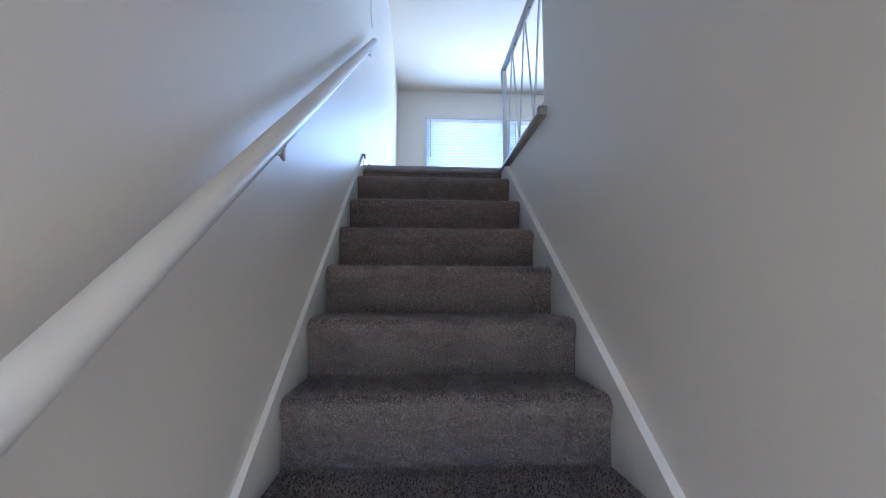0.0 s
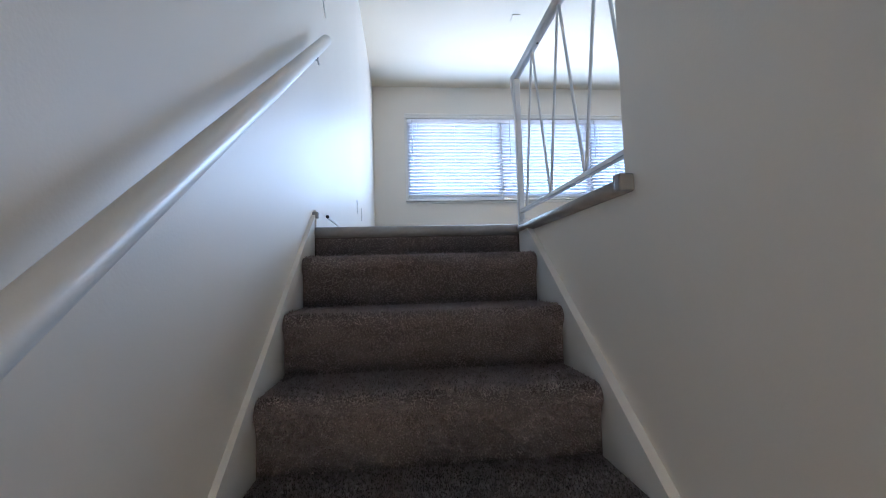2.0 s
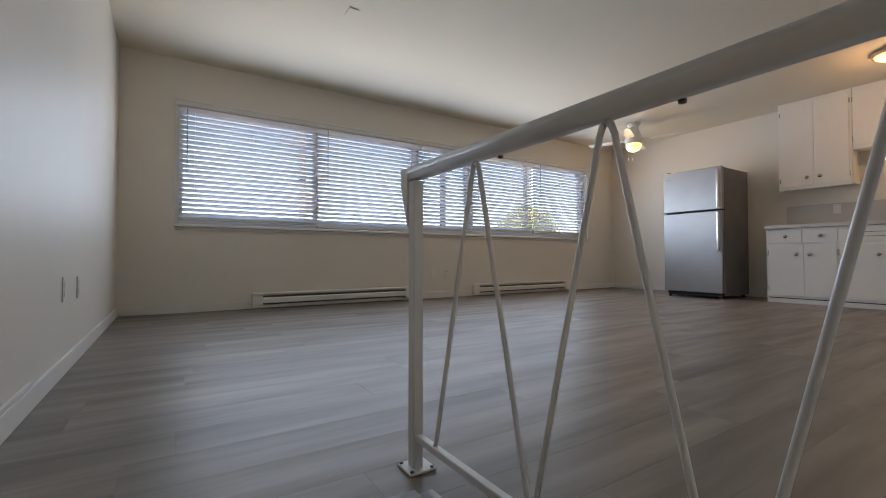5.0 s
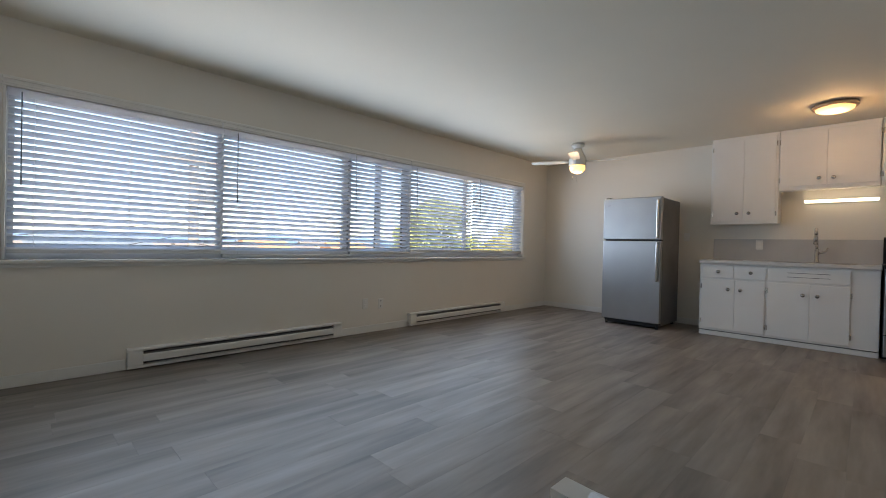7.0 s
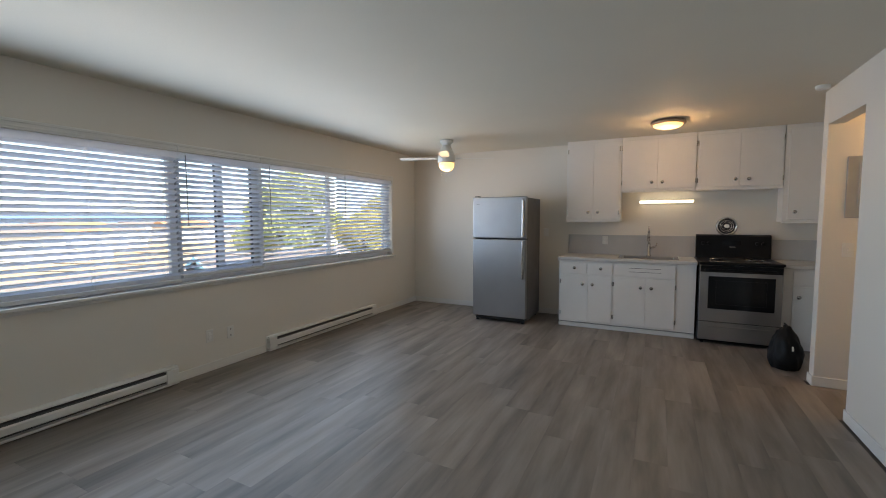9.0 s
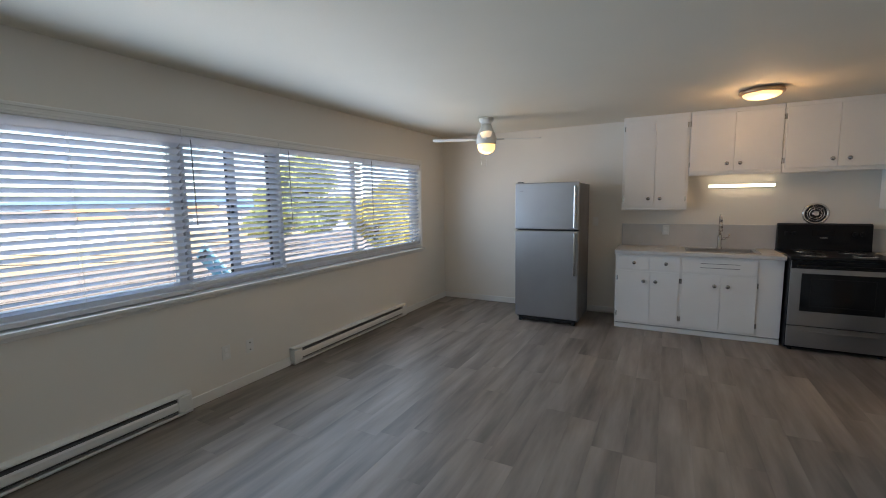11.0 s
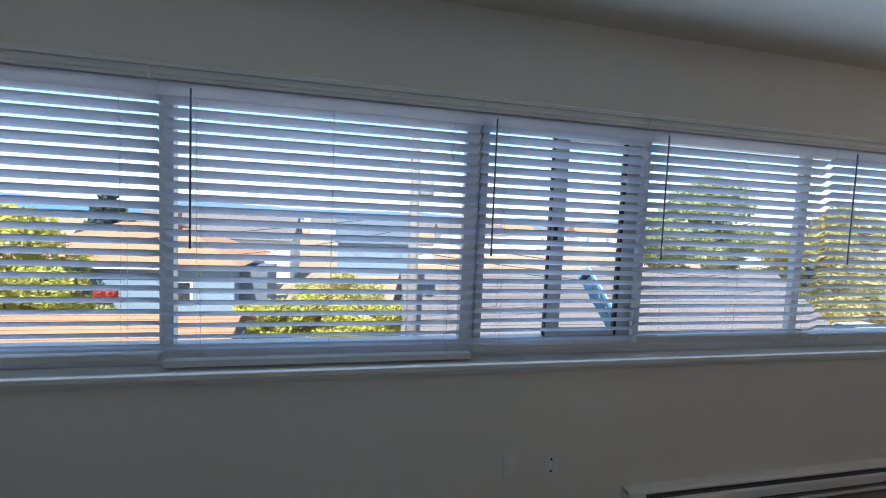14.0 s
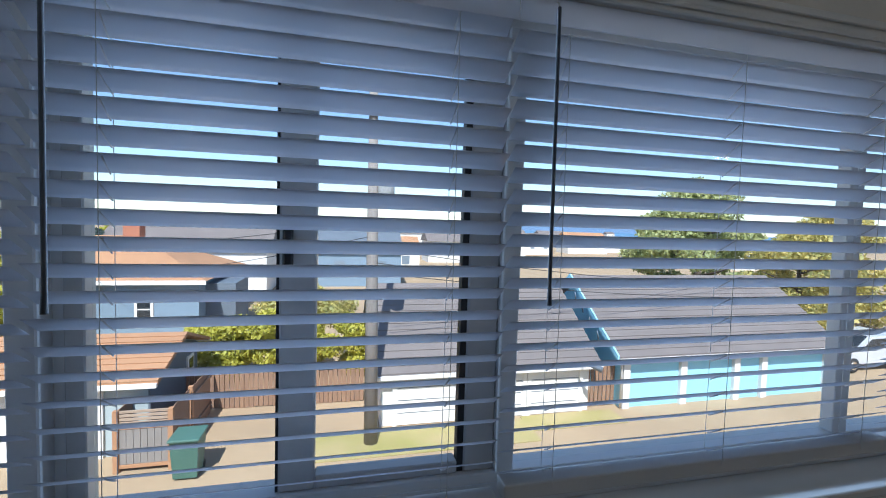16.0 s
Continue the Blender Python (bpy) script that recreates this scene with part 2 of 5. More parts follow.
TOWNGLASS = mat("town_window_glass", (0.22, 0.26, 0.30), (0.16, 0.2, 0.24), 0.5, 0.2, 0.02, 0)
RUBBER = mat("tyre_rubber", (0.02, 0.02, 0.02), None, 10, 0.8)
REDLAMP = mat("red_plastic", (0.55, 0.03, 0.02), None, 5, 0.3)
BARK = mat("bark", (0.13, 0.10, 0.08), (0.08, 0.06, 0.05), 4, 0.9, bump=0.6, bump_scale=20)
LEAF_Y = leaf_mat("leaf_yellow_green", (0.62, 0.55, 0.08), (0.42, 0.43, 0.07))
LEAF_G = leaf_mat("leaf_green", (0.58, 0.58, 0.25), (0.30, 0.36, 0.17))
LEAF_O = leaf_mat("leaf_orange", (0.66, 0.52, 0.15), (0.38, 0.40, 0.15))
LEAF_D = leaf_mat("leaf_dark", (0.10, 0.14, 0.12), (0.05, 0.08, 0.07))
LEAF_R = leaf_mat("leaf_red", (0.55, 0.05, 0.03), (0.40, 0.12, 0.05))
# The haze of distance is put into the hills' blue colour.
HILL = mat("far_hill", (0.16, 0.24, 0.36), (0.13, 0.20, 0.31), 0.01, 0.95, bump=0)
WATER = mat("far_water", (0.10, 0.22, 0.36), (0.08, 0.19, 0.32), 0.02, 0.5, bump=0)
WIRE = mat("black_wire", (0.03, 0.03, 0.03), None, 10, 0.6)


# ---- building helpers ----
def bm_new():
    return bmesh.new()


def box(bm, x0, x1, y0, y1, z0, z1, bev=0.0, seg=1):
    r = bmesh.ops.create_cube(bm, size=1.0)
    vs = r["verts"]
    for v in vs:
        v.co = Vector(((x0 + x1) / 2 + v.co.x * (x1 - x0), (y0 + y1) / 2 + v.co.y * (y1 - y0), (z0 + z1) / 2 + v.co.z * (z1 - z0)))
    if bev:
        es = list({e for v in vs for e in v.link_edges})
        bmesh.ops.bevel(bm, geom=es, offset=bev, segments=seg, affect="EDGES", profile=0.5)
    return bm


def tube(bm, pts, r, n=10, cap=True):
    pts = [Vector(p) for p in pts]
    rings = []
    up = None
    for i, p in enumerate(pts):
        d = (pts[min(i + 1, len(pts) - 1)] - pts[max(i - 1, 0)]).normalized()
        if up is None:
            up = Vector((0, 0, 1)) if abs(d.z) < 0.9 else Vector((0, 1, 0))
        s = d.cross(up).normalized()
        up = s.cross(d).normalized()
        rr = r[i] if isinstance(r, (list, tuple)) else r
        rings.append([bm.verts.new(p + s * math.cos(2 * math.pi * k / n) * rr + up * math.sin(2 * math.pi * k / n) * rr) for k in range(n)])
    for a, b in zip(rings, rings[1:]):
        for k in range(n):
            f = bm.faces.new((a[k], a[(k + 1) % n], b[(k + 1) % n], b[k]))
            f.smooth = True
    if cap:
        bm.faces.new(rings[0][::-1])
        bm.faces.new(rings[-1])
    return bm


def lathe(bm, prof, centre, axis="z", n=28):
    c = Vector(centre)
    rings = []
    for r, h in prof:
        ring = []
        for k in range(n):
            a = 2 * math.pi * k / n
            u, v = r * math.cos(a), r * math.sin(a)
            p = {"z": (u, v, h), "x": (h, u, v), "y": (v, h, u)}[axis]
            ring.append(bm.verts.new(c + Vector(p)))
        rings.append(ring)
    for a, b in zip(rings, rings[1:]):
        for k in range(n):
            f = bm.faces.new((a[k], a[(k + 1) % n], b[(k + 1) % n], b[k]))
            f.smooth = True
    bm.faces.new(rings[0][::-1])
    bm.faces.new(rings[-1])
    return bm


def prism(bm, poly, axis, c0, c1, smooth=False):
    def at(p, c):
        return {"x": (c, p[0], p[1]), "y": (p[0], c, p[1]), "z": (p[0], p[1], c)}[axis]
    a = [bm.verts.new(at(p, c0)) for p in poly]
    b = [bm.verts.new(at(p, c1)) for p in poly]
    k = len(poly)
    for i in range(k):
        f = bm.faces.new((a[i], a[(i + 1) % k], b[(i + 1) % k], b[i]))
        f.smooth = smooth
    bm.faces.new(a[::-1])
    bm.faces.new(b)
    return bm


def root_place(ob):
    while ob.parent:
        ob = ob.parent
    return ob.matrix_basis.translation.copy()


def finish(name, bm, material, base=None):
    bmesh.ops.recalc_face_normals(bm, faces=bm.faces)
    if base is not None:
        bmesh.ops.translate(bm, verts=bm.verts, vec=-base)
    me = bpy.data.meshes.new(name)
    bm.to_mesh(me)
    bm.free()
    me.materials.append(material)
    return me


def part(name, bm, material, parent, label=""):
    ob = new(name, finish(name, bm, material, root_place(parent)))
    ob.parent = parent
    return tagged(ob, label)


def piece(name, me, parent, place):
    ob = new(name, me)
    ob.parent = parent
    ob.location = Vector(place) - root_place(parent)
    return ob


def thing(name, place, label, category, group="", kind=""):
    ob = new(name)
    ob.empty_display_size = 0.1
    ob.location = place
    ob.matrix_basis = Matrix.Translation(place)
    return tagged(ob, label, category, group, kind)


def solid(name, bm, material, label, category, group="", kind="", place=(0, 0, 0)):
    ob = new(name, finish(name, bm, material, Vector(place)))
    ob.matrix_basis = Matrix.Translation(place)
    return tagged(ob, label, category, group, kind)


def structure(name, bm, material, label, category):
    return solid(name, bm, material, label, category, kind="structure")


def raw_mesh(name, verts, faces, material):
    me = bpy.data.meshes.new(name)
    me.from_pydata(verts, [], faces)
    me.materials.append(material)
    return me


# ---- the shell of the apartment ----
W, E, S, N, H = 0.0, 7.094, -0.985, 3.92, 2.445
RISE, RUN, Y1, Z1 = 0.1845, 0.2455, -0.052, -0.132
STEPS = 13
LOW = Z1 - RISE * STEPS
BACK = -4.6
SX0, SX1 = 0.012, 0.876
WX0, WX1, WZ0, WZ1 = 0.460, 6.375, 0.852, 2.0

bm = bm_new()
box(bm, -0.14, 0, BACK - 0.1, N + 0.16, LOW - 0.2, H + 0.2)
structure("wall_west", bm, PAINT, "white satin painted wall running up the stairwell", "wall")
bm = bm_new()
box(bm, 0, WX0 - 0.017, N, N + 0.16, 0, H)
box(bm, WX1 + 0.017, E, N, N + 0.16, 0, H)
box(bm, WX0 - 0.017, WX1 + 0.017, N, N + 0.16, 0, WZ0 - 0.0265)
box(bm, WX0 - 0.017, WX1 + 0.017, N, N + 0.16, WZ1 + 0.001, H)
structure("wall_north", bm, PAINT, "white painted wall under and around the long window", "wall")
bm = bm_new()
box(bm, E, E + 0.14, -2.8, N + 0.16, -0.2, H + 0.2)
structure("wall_east", bm, PAINT, "white painted kitchen wall behind the cabinets", "wall")
bm = bm_new()
box(bm, 0.897, 1.0, BACK, -0.932, LOW - 0.2, H)
box(bm, 0.897, 0.93, -0.932, 0.06, LOW - 0.2, -0.03)
structure("wall_stair", bm, PAINT, "white painted wall beside the carpeted stairs", "wall")
bm = bm_new()
box(bm, 1.0, 4.64, S - 0.1, S, -0.1, H)
box(bm, 4.64, 5.34, S - 0.1, S, 2.165, H)
structure("wall_south", bm, PAINT, "white painted wall with an opening to the hall", "wall")
bm = bm_new()
box(bm, 5.34, 5.45, -2.7, S, -0.1, H, 0.003)
structure("wall_partition", bm, PAINT, "short painted partition between hall and kitchen", "wall")
bm = bm_new()
box(bm, 5.45, E, -1.62, -1.5, -0.1, H)
box(bm, 4.5, 5.34, -2.8, -2.7, -0.1, H)
box(bm, 4.54, 4.64, -2.7, S - 0.1, -0.1, H)
structure("wall_hall", bm, PAINT, "white painted wall at the end of the hall", "wall")
# The door opening in this wall is unseen, added to let light in.
bm = bm_new()
box(bm, 0, 0.897, BACK - 0.1, BACK, LOW + 2.05, H)
box(bm, 0, 0.897, BACK - 0.1, BACK, LOW - 0.2, LOW - 0.1)
box(bm, 0, 0.04, BACK - 0.1, BACK, LOW - 0.1, LOW + 2.05)
box(bm, 0.857, 0.897, BACK - 0.1, BACK, LOW - 0.1, LOW + 2.05)
box(bm, 0, 0.897, -0.057, 0.06, LOW - 0.2, -0.045)
structure("wall_stair_end", bm, PAINT, "white painted wall at the foot of the stairs", "wall")
bm = bm_new()
box(bm, -0.14, E + 0.14, BACK - 0.1, N + 0.6, H, H + 0.25)
structure("ceiling", bm, CEIL, "white lightly textured ceiling", "ceiling")
bm = bm_new()
box(bm, 0, 0.897, BACK, Y1 - RUN * STEPS, LOW - 0.1, LOW)
structure("floor_lower", bm, CARPET, "grey-brown carpeted floor at the foot of the stairs", "floor")
bm = bm_new()
box(bm, 0, 0.93, -0.06, N, -0.14, -0.007)
box(bm, 0.93, E, S, N, -0.14, -0.007)
box(bm, 4.64, 5.34, -2.7, S, -0.14, -0.007)
box(bm, 5.45, E, -1.5, S, -0.14, -0.007)
floor = structure("floor", bm, SUBFLOOR, "grey-brown wood-look vinyl plank floor", "floor")


# ---- stairs ----
def step_profile(k):
    """Tread and riser of one step, rounded at the nose; (y, z)."""
    yb, zt = Y1 - RUN * (k - 1), Z1 - RISE * (k - 1)
    yf = yb - RUN - 0.022
    r = 0.034
    p = [(yb + 0.01, zt - RISE - 0.02), (yb + 0.01, zt)]
    for a in range(0, 8):
        t = math.pi * a / 7
        p.append((yf + r - r * math.sin(t), zt - r + r * math.cos(t)) if a < 5 else (yf + 0.012 + 0.004 * (a - 5), zt - r * 1.75 - 0.012 * (a - 5)))
    p.append((yf + 0.022, zt - RISE - 0.02))
    return p


staircase = thing("staircase", (0.45, Y1 - RUN * STEPS, LOW), "straight flight of stairs in grey-brown shaggy carpet", "stairs", kind="structure")
for k in range(1, STEPS + 1):
    part("step", prism(bm_new(), step_profile(k), "x", SX0 + 0.002, SX1 - 0.002), CARPET, staircase)
part("riser", prism(bm_new(), [(-0.042, -0.15), (-0.042, -0.03), (-0.057, -0.034), (-0.064, -0.05), (-0.062, -0.15)], "x", SX0 + 0.002, SX1 - 0.002), CARPET, staircase)


def pile(k):
    """Short carpet fibres standing on one step."""
    pr = step_profile(k)[1:]
    segs = []
    for a, b in zip(pr, pr[1:]):
        d = (b[0] - a[0], b[1] - a[1])
        le = math.hypot(*d)
        if le > 1e-4:
            segs.append((a, d, le, (d[1] / le, -d[0] / le)))
    if k == 0:
        segs = [((-0.063, -0.045), (0.001, -0.095), 0.095, (-1.0, 0.0))]
    tot = sum(s[2] for s in segs)
    cnt = int(1.6 * tot * (44000 if 1 <= k <= 9 or k == 0 else 9000))
    rng = np.random.default_rng(50 + k)
    pick = rng.choice(len(segs), cnt, p=[s[2] / tot for s in segs])
    A = np.array([s[0] for s in segs])[pick]
    D = np.array([s[1] for s in segs])[pick]
    NN = np.array([s[3] for s in segs])[pick]
    NN = np.where((NN[:, :1] * 1.0 - NN[:, 1:] * 1.0) > 0, -NN, NN)
    u = rng.random((cnt, 1))
    yz = A + D * u
    x = SX0 + 0.006 + rng.random(cnt) * (SX1 - SX0 - 0.012)
    base = np.stack([x, yz[:, 0], yz[:, 1]], 1)
    nrm = np.stack([np.zeros(cnt), NN[:, 0], NN[:, 1]], 1)
    lean = rng.normal(0, 0.55, (cnt, 3))
    patch = np.stack([np.sin(x * 21 + yz[:, 0] * 33), np.cos(x * 17 - yz[:, 0] * 26), np.full(cnt, 0.15)], 1) * 0.22
    tip = base + (nrm + lean + patch) * (0.0022 + 0.0026 * rng.random((cnt, 1)))
    w = rng.normal(0, 1, (cnt, 3))
    w /= np.linalg.norm(w, axis=1, keepdims=True)
    w *= 0.0018
    v = np.stack([base - w, base + w, tip + w * 0.9, tip - w * 0.9], 1).reshape(-1, 3)
    me = bpy.data.meshes.new("carpet_pile")
    me.vertices.add(len(v))
    me.vertices.foreach_set("co", v.ravel())
    me.loops.add(cnt * 4)
    me.loops.foreach_set("vertex_index", np.arange(cnt * 4))
    me.polygons.add(cnt)
    me.polygons.foreach_set("loop_start", np.arange(cnt) * 4)
    me.update(calc_edges=True)
    me.materials.append(PILE)
    ob = new("carpet_pile", me)
    tagged(ob, "shaggy grey-brown carpet fibres on the stairs", "carpet pile", kind="stuff")


for k in range(0, STEPS + 1):
    pile(k)


def skirt(name, x0, x1, lift, ya=-0.06):
    sl = 0.725
    yb = Y1 - RUN * STEPS
    za, zb = lift + (ya + 0.085) * sl, lift + (yb + 0.085) * sl
    outline = [(ya, za), (yb, zb), (yb, zb - 0.34), (ya, za - 0.34)]
    if x0 > 0.5:
        outline = [(-0.075, za), (ya, za), (yb, zb), (yb, zb - 0.34), (-0.075, za - 0.3)]
    bm = prism(bm_new(), outline, "x", x0, x1)
    structure(name, bm, TRIM, "white painted stair skirting board", "skirting board")
    lip = prism(bm_new(), [(ya, za + 0.006), (yb, zb + 0.006), (yb, zb - 0.012), (ya, za - 0.012)], "x", x0 - 0.003 if x0 > 0.5 else x0, x1 if x0 > 0.5 else x1 + 0.003)
    structure("trim_" + name, lip, TRIM, "rounded white edge of the stair skirting board", "trim")


skirt("baseboard_stair_west", 0.0, SX0, 0.049, -0.083)
skirt("baseboard_stair_east", SX1, 0.897, 0.056, -0.15)

bm = bm_new()
prism(bm, [(-0.017, -0.045), (-0.017, 0.008), (-0.052, 0.008), (-0.067, 0.003), (-0.076, -0.008), (-0.078, -0.022), (-0.072, -0.034), (-0.057, -0.04)], "x", 0.001, 0.878, True)
structure("trim_landing", bm, NOSING, "scuffed grey nosing strip at the top of the stairs", "stair nosing")
bm = bm_new()
prism(bm, [(0.917, -0.006), (0.917, 0.004), (0.90, 0.005), (0.879, 0.001), (0.868, -0.008), (0.865, -0.018), (0.869, -0.027), (0.897, -0.033)], "y", -0.962, -0.03, True)
structure("trim_curb", bm, NOSING, "rounded painted edging along the stair opening", "edging")
bm = bm_new()
box(bm, 0.862, 0.90, -0.97, -0.942, -0.033, 0.008, 0.006, 3)
box(bm, 0.863, 0.90, -0.943, -0.935, -0.031, 0.009, 0.004, 2)
solid("edge_cap", bm, NOSING, "grey taped cap over the end of the stair edging", "edge cap", place=(0.875, -1.0, -0.048))
for i in range(6):
    y = -0.12 - i * 0.16
    solid("screw", lathe(bm_new(), [(0.004, 0), (0.004, 0.002), (0.002, 0.003)], (0.897, y, 0.005), "z", 8), METAL, "small dark screw head in the stair edging", "screw", "edging screws", place=(0.9, y, 0.005))

# handrail on the wall
SLOPE = 0.738


def hz(y):
    return 0.709 + SLOPE * (y + 0.207)


handrail = thing("handrail", (0.06, -1.7, hz(-1.7)), "round white painted wooden handrail on wall brackets", "handrail")
bm = bm_new()
ya, yb = -3.25, -0.035
tube(bm, [(0.06, ya, hz(ya)), (0.06, ya + 0.02, hz(ya + 0.02)), (0.06, yb - 0.012, hz(yb - 0.012)), (0.06, yb, hz(yb))], [0.017, 0.023, 0.023, 0.017], 20)
part("rail", bm, TRIM, handrail)
for yw in (-0.085, -1.69, -2.95):
    zc = hz(yw - 0.2)
    zr = hz(yw) - 0.075
    q = 1.0 if yw > -1 else 0.35
    br = part("bracket", tube(bm_new(), [(0.004, yw, zr), (0.035, yw - 0.01 * q, zr - 0.012 * q), (0.055, yw - 0.1 * q, zr - 0.075 * q), (0.06, yw - 0.17 * q, hz(yw - 0.17 * q) - 0.026)], 0.0045, 8), STEELPAINT, handrail, "thin white painted bracket")
    part("rosette", lathe(bm_new(), [(0.016, 0), (0.016, 0.006), (0.01, 0.012)], (0.001, yw, zr), "x", 14), STEELPAINT, br)
    part("screw", lathe(bm_new(), [(0.007, 0), (0.007, 0.012), (0.004, 0.016)], (0.06, yw - 0.17 * q, hz(yw - 0.17 * q) - 0.035), "z", 10), METAL, br)

# steel guard railing
railing = thing("guard_railing", (0.938, 0.08, 0.0), "white enamelled steel railing with zigzag rods at the stair opening", "railing")
bm = bm_new()
prism(bm, [(0.9225, 0.7275), (0.9475, 0.7275), (0.9485, 0.741), (0.952, 0.744), (0.952, 0.752), (0.946, 0.761), (0.935, 0.765), (0.924, 0.761), (0.918, 0.752), (0.918, 0.744), (0.9215, 0.741)], "y", -0.93, 0.098, True)
part("top_rail", bm, STEELPAINT, railing)
part("post", box(bm_new(), 0.921, 0.949, 0.066, 0.096, 0.004, 0.724, 0.003), STEELPAINT, railing)
part("gusset", prism(bm_new(), [(0.0985, 0.758), (0.135, 0.760), (0.133, 0.712), (0.0985, 0.61)], "x", 0.919, 0.951), STEELPAINT, railing)
plate = part("base_plate", box(bm_new(), 0.901, 0.975, 0.044, 0.118, 0.0005, 0.007, 0.002), STEELPAINT, railing, "square white foot plate")
for dx, dy in ((-0.028, -0.028), (0.028, -0.028), (-0.028, 0.028), (0.028, 0.028)):
    part("bolt", lathe(bm_new(), [(0.005, 0), (0.005, 0.003), (0.003, 0.004)], (0.938 + dx, 0.081 + dy, 0.007), "z", 8), METAL, plate)
part("bottom_rail", box(bm_new(), 0.925, 0.945, -0.93, 0.0655, 0.074, 0.090, 0.002), STEELPAINT, railing)
peaks = [-0.012, -0.172, -0.328, -0.483, -0.637, -0.79, -0.92]
for i in range(6):
    lo, hi = (peaks[i], peaks[i + 1]) if i % 2 == 0 else (peaks[i + 1], peaks[i])
    sgn = 1 if hi > lo else -1
    a = Vector((0.935, lo + sgn * 0.006, 0.098))
    b = Vector((0.935, hi - sgn * 0.012, 0.705))
    pts = [a - Vector((0, sgn * 0.006, 0.008)), a, a.lerp(b, 0.5), b, Vector((0.935, hi - sgn * 0.007, 0.718)), Vector((0.935, hi - sgn * 0.001, 0.723))]
    part("rod", tube(bm_new(), pts, 0.0052, 10), STEELPAINT, railing)
for y in (-0.25, -0.59, -0.86):
    part("screw", lathe(bm_new(), [(0.005, 0), (0.005, -0.004), (0.003, -0.005)], (0.935, y, 0.722), "z", 8), METAL, railing)


# ---- baseboards ----
def base_run(name, x0, x1, y0, y1):
    bm = bm_new()
    box(bm, x0, x1, y0, y1, 0.0005, 0.082, 0.004, 2)
    structure(name, bm, TRIM, "white painted wooden baseboard", "baseboard")


base_run("baseboard_west", 0.0005, 0.014, -0.055, N - 0.001)
base_run("baseboard_north_a", 0.015, 1.115, N - 0.013, N - 0.0005)
base_run("baseboard_north_b", 2.985, 3.938, N - 0.013, N - 0.0005)
base_run("baseboard_north_c", 5.87, E - 0.001, N - 0.013, N - 0.0005)
base_run("baseboard_east", E - 0.013, E - 0.0005, 1.375, N - 0.014)
base_run("baseboard_south", 1.0, 4.64, S + 0.0005, S + 0.013)
base_run("baseboard_partition", 5.327, 5.3395, -2.69, S + 0.013)
base_run("baseboard_partition_end", 5.34, 5.455, S + 0.0005, S + 0.013)
base_run("baseboard_hall", 4.65, 5.32, -2.6995, -2.687)
solid("corner_block", box(bm_new(), 0.001, 0.026, -0.081, -0.056, 0.044, 0.070, 0.003), PANELGREY, "small grey plastic block where the baseboard meets the stairs", "trim block", place=(0.012, -0.07, 0.044))

# ---- window: casing, frames, panes ----
bm = bm_new()
box(bm, WX0 - 0.036, WX1 + 0.036, N - 0.016, N - 0.0005, WZ1 - 0.005, WZ1 + 0.062, 0.003)
box(bm, WX0 - 0.02, WX1 + 0.02, N - 0.024, N - 0.017, WZ1 + 0.038, WZ1 + 0.058, 0.003)
box(bm, WX0 - 0.02, WX1 + 0.02, N - 0.021, N - 0.017, WZ1 + 0.008, WZ1 + 0.02, 0.002)
structure("trim_window_head", bm, TRIM, "white moulded casing above the window", "window trim")
bm = bm_new()
box(bm, WX0 - 0.03, WX1 + 0.05, N - 0.042, N + 0.125, WZ0 - 0.026, WZ0, 0.005, 2)
box(bm, WX0 - 0.02, WX1 + 0.02, N - 0.012, N - 0.0005, WZ0 - 0.055, WZ0 - 0.0265, 0.003)
structure("window_sill", bm, SILL, "long white painted window sill", "window sill")
bm = bm_new()
for xa, xb, xc in ((WX0 - 0.016, WX0 - 0.001, WX0 - 0.034), (WX1 + 0.001, WX1 + 0.016, WX1 + 0.0185)):
    box(bm, xa, xb, N - 0.015, N + 0.158, WZ0 + 0.001, WZ1 - 0.006)
    box(bm, xc, xc + 0.0155, N - 0.015, N - 0.0005, WZ0 + 0.001, WZ1 - 0.006, 0.002)
structure("trim_window_sides", bm, TRIM, "narrow white casing at the window's sides", "window trim")

GY = N + 0.10
window = thing("window_1", ((WX0 + WX1) / 2, GY, WZ0), "long horizontal window of several panes with white frames", "window", kind="structure")
bm = bm_new()
box(bm, WX0, WX1, GY - 0.02, GY + 0.05, WZ0, WZ0 + 0.088, 0.003)
part("frame_bottom", bm, VINYL, window)
part("frame_top", box(bm_new(), WX0, WX1, GY - 0.02, GY + 0.05, WZ1 - 0.04, WZ1, 0.003), VINYL, window)
for x0, x1, y0 in ((WX0, 0.50, -0.02), (1.765, 1.82, -0.03), (3.042, 3.092, -0.03), (3.0925, 3.1225, 0.01), (3.982, 4.024, -0.03), (5.03, 5.085, -0.02), (6.262, 6.292, -0.02), (6.35, WX1, -0.02)):
    part("mullion", box(bm_new(), x0, x1, GY + y0, GY + 0.018, WZ0 + 0.0885, WZ1 - 0.0405, 0.003), VINYL, window)
part("sash_stile", box(bm_new(), 3.123, 3.158, GY - 0.012, GY + 0.03, WZ0 + 0.0885, WZ1 - 0.0405, 0.003), GUNMETAL, window)
part("sash_stile", box(bm_new(), 3.500, 3.574, GY - 0.012, GY + 0.03, WZ0 + 0.0885, WZ1 - 0.04, 0.004), GUNMETAL, window)
part("sash_stile", box(bm_new(), 3.9075, 3.9815, GY - 0.008, GY + 0.03, WZ0 + 0.0885, WZ1 - 0.04, 0.004), GUNMETAL, window)
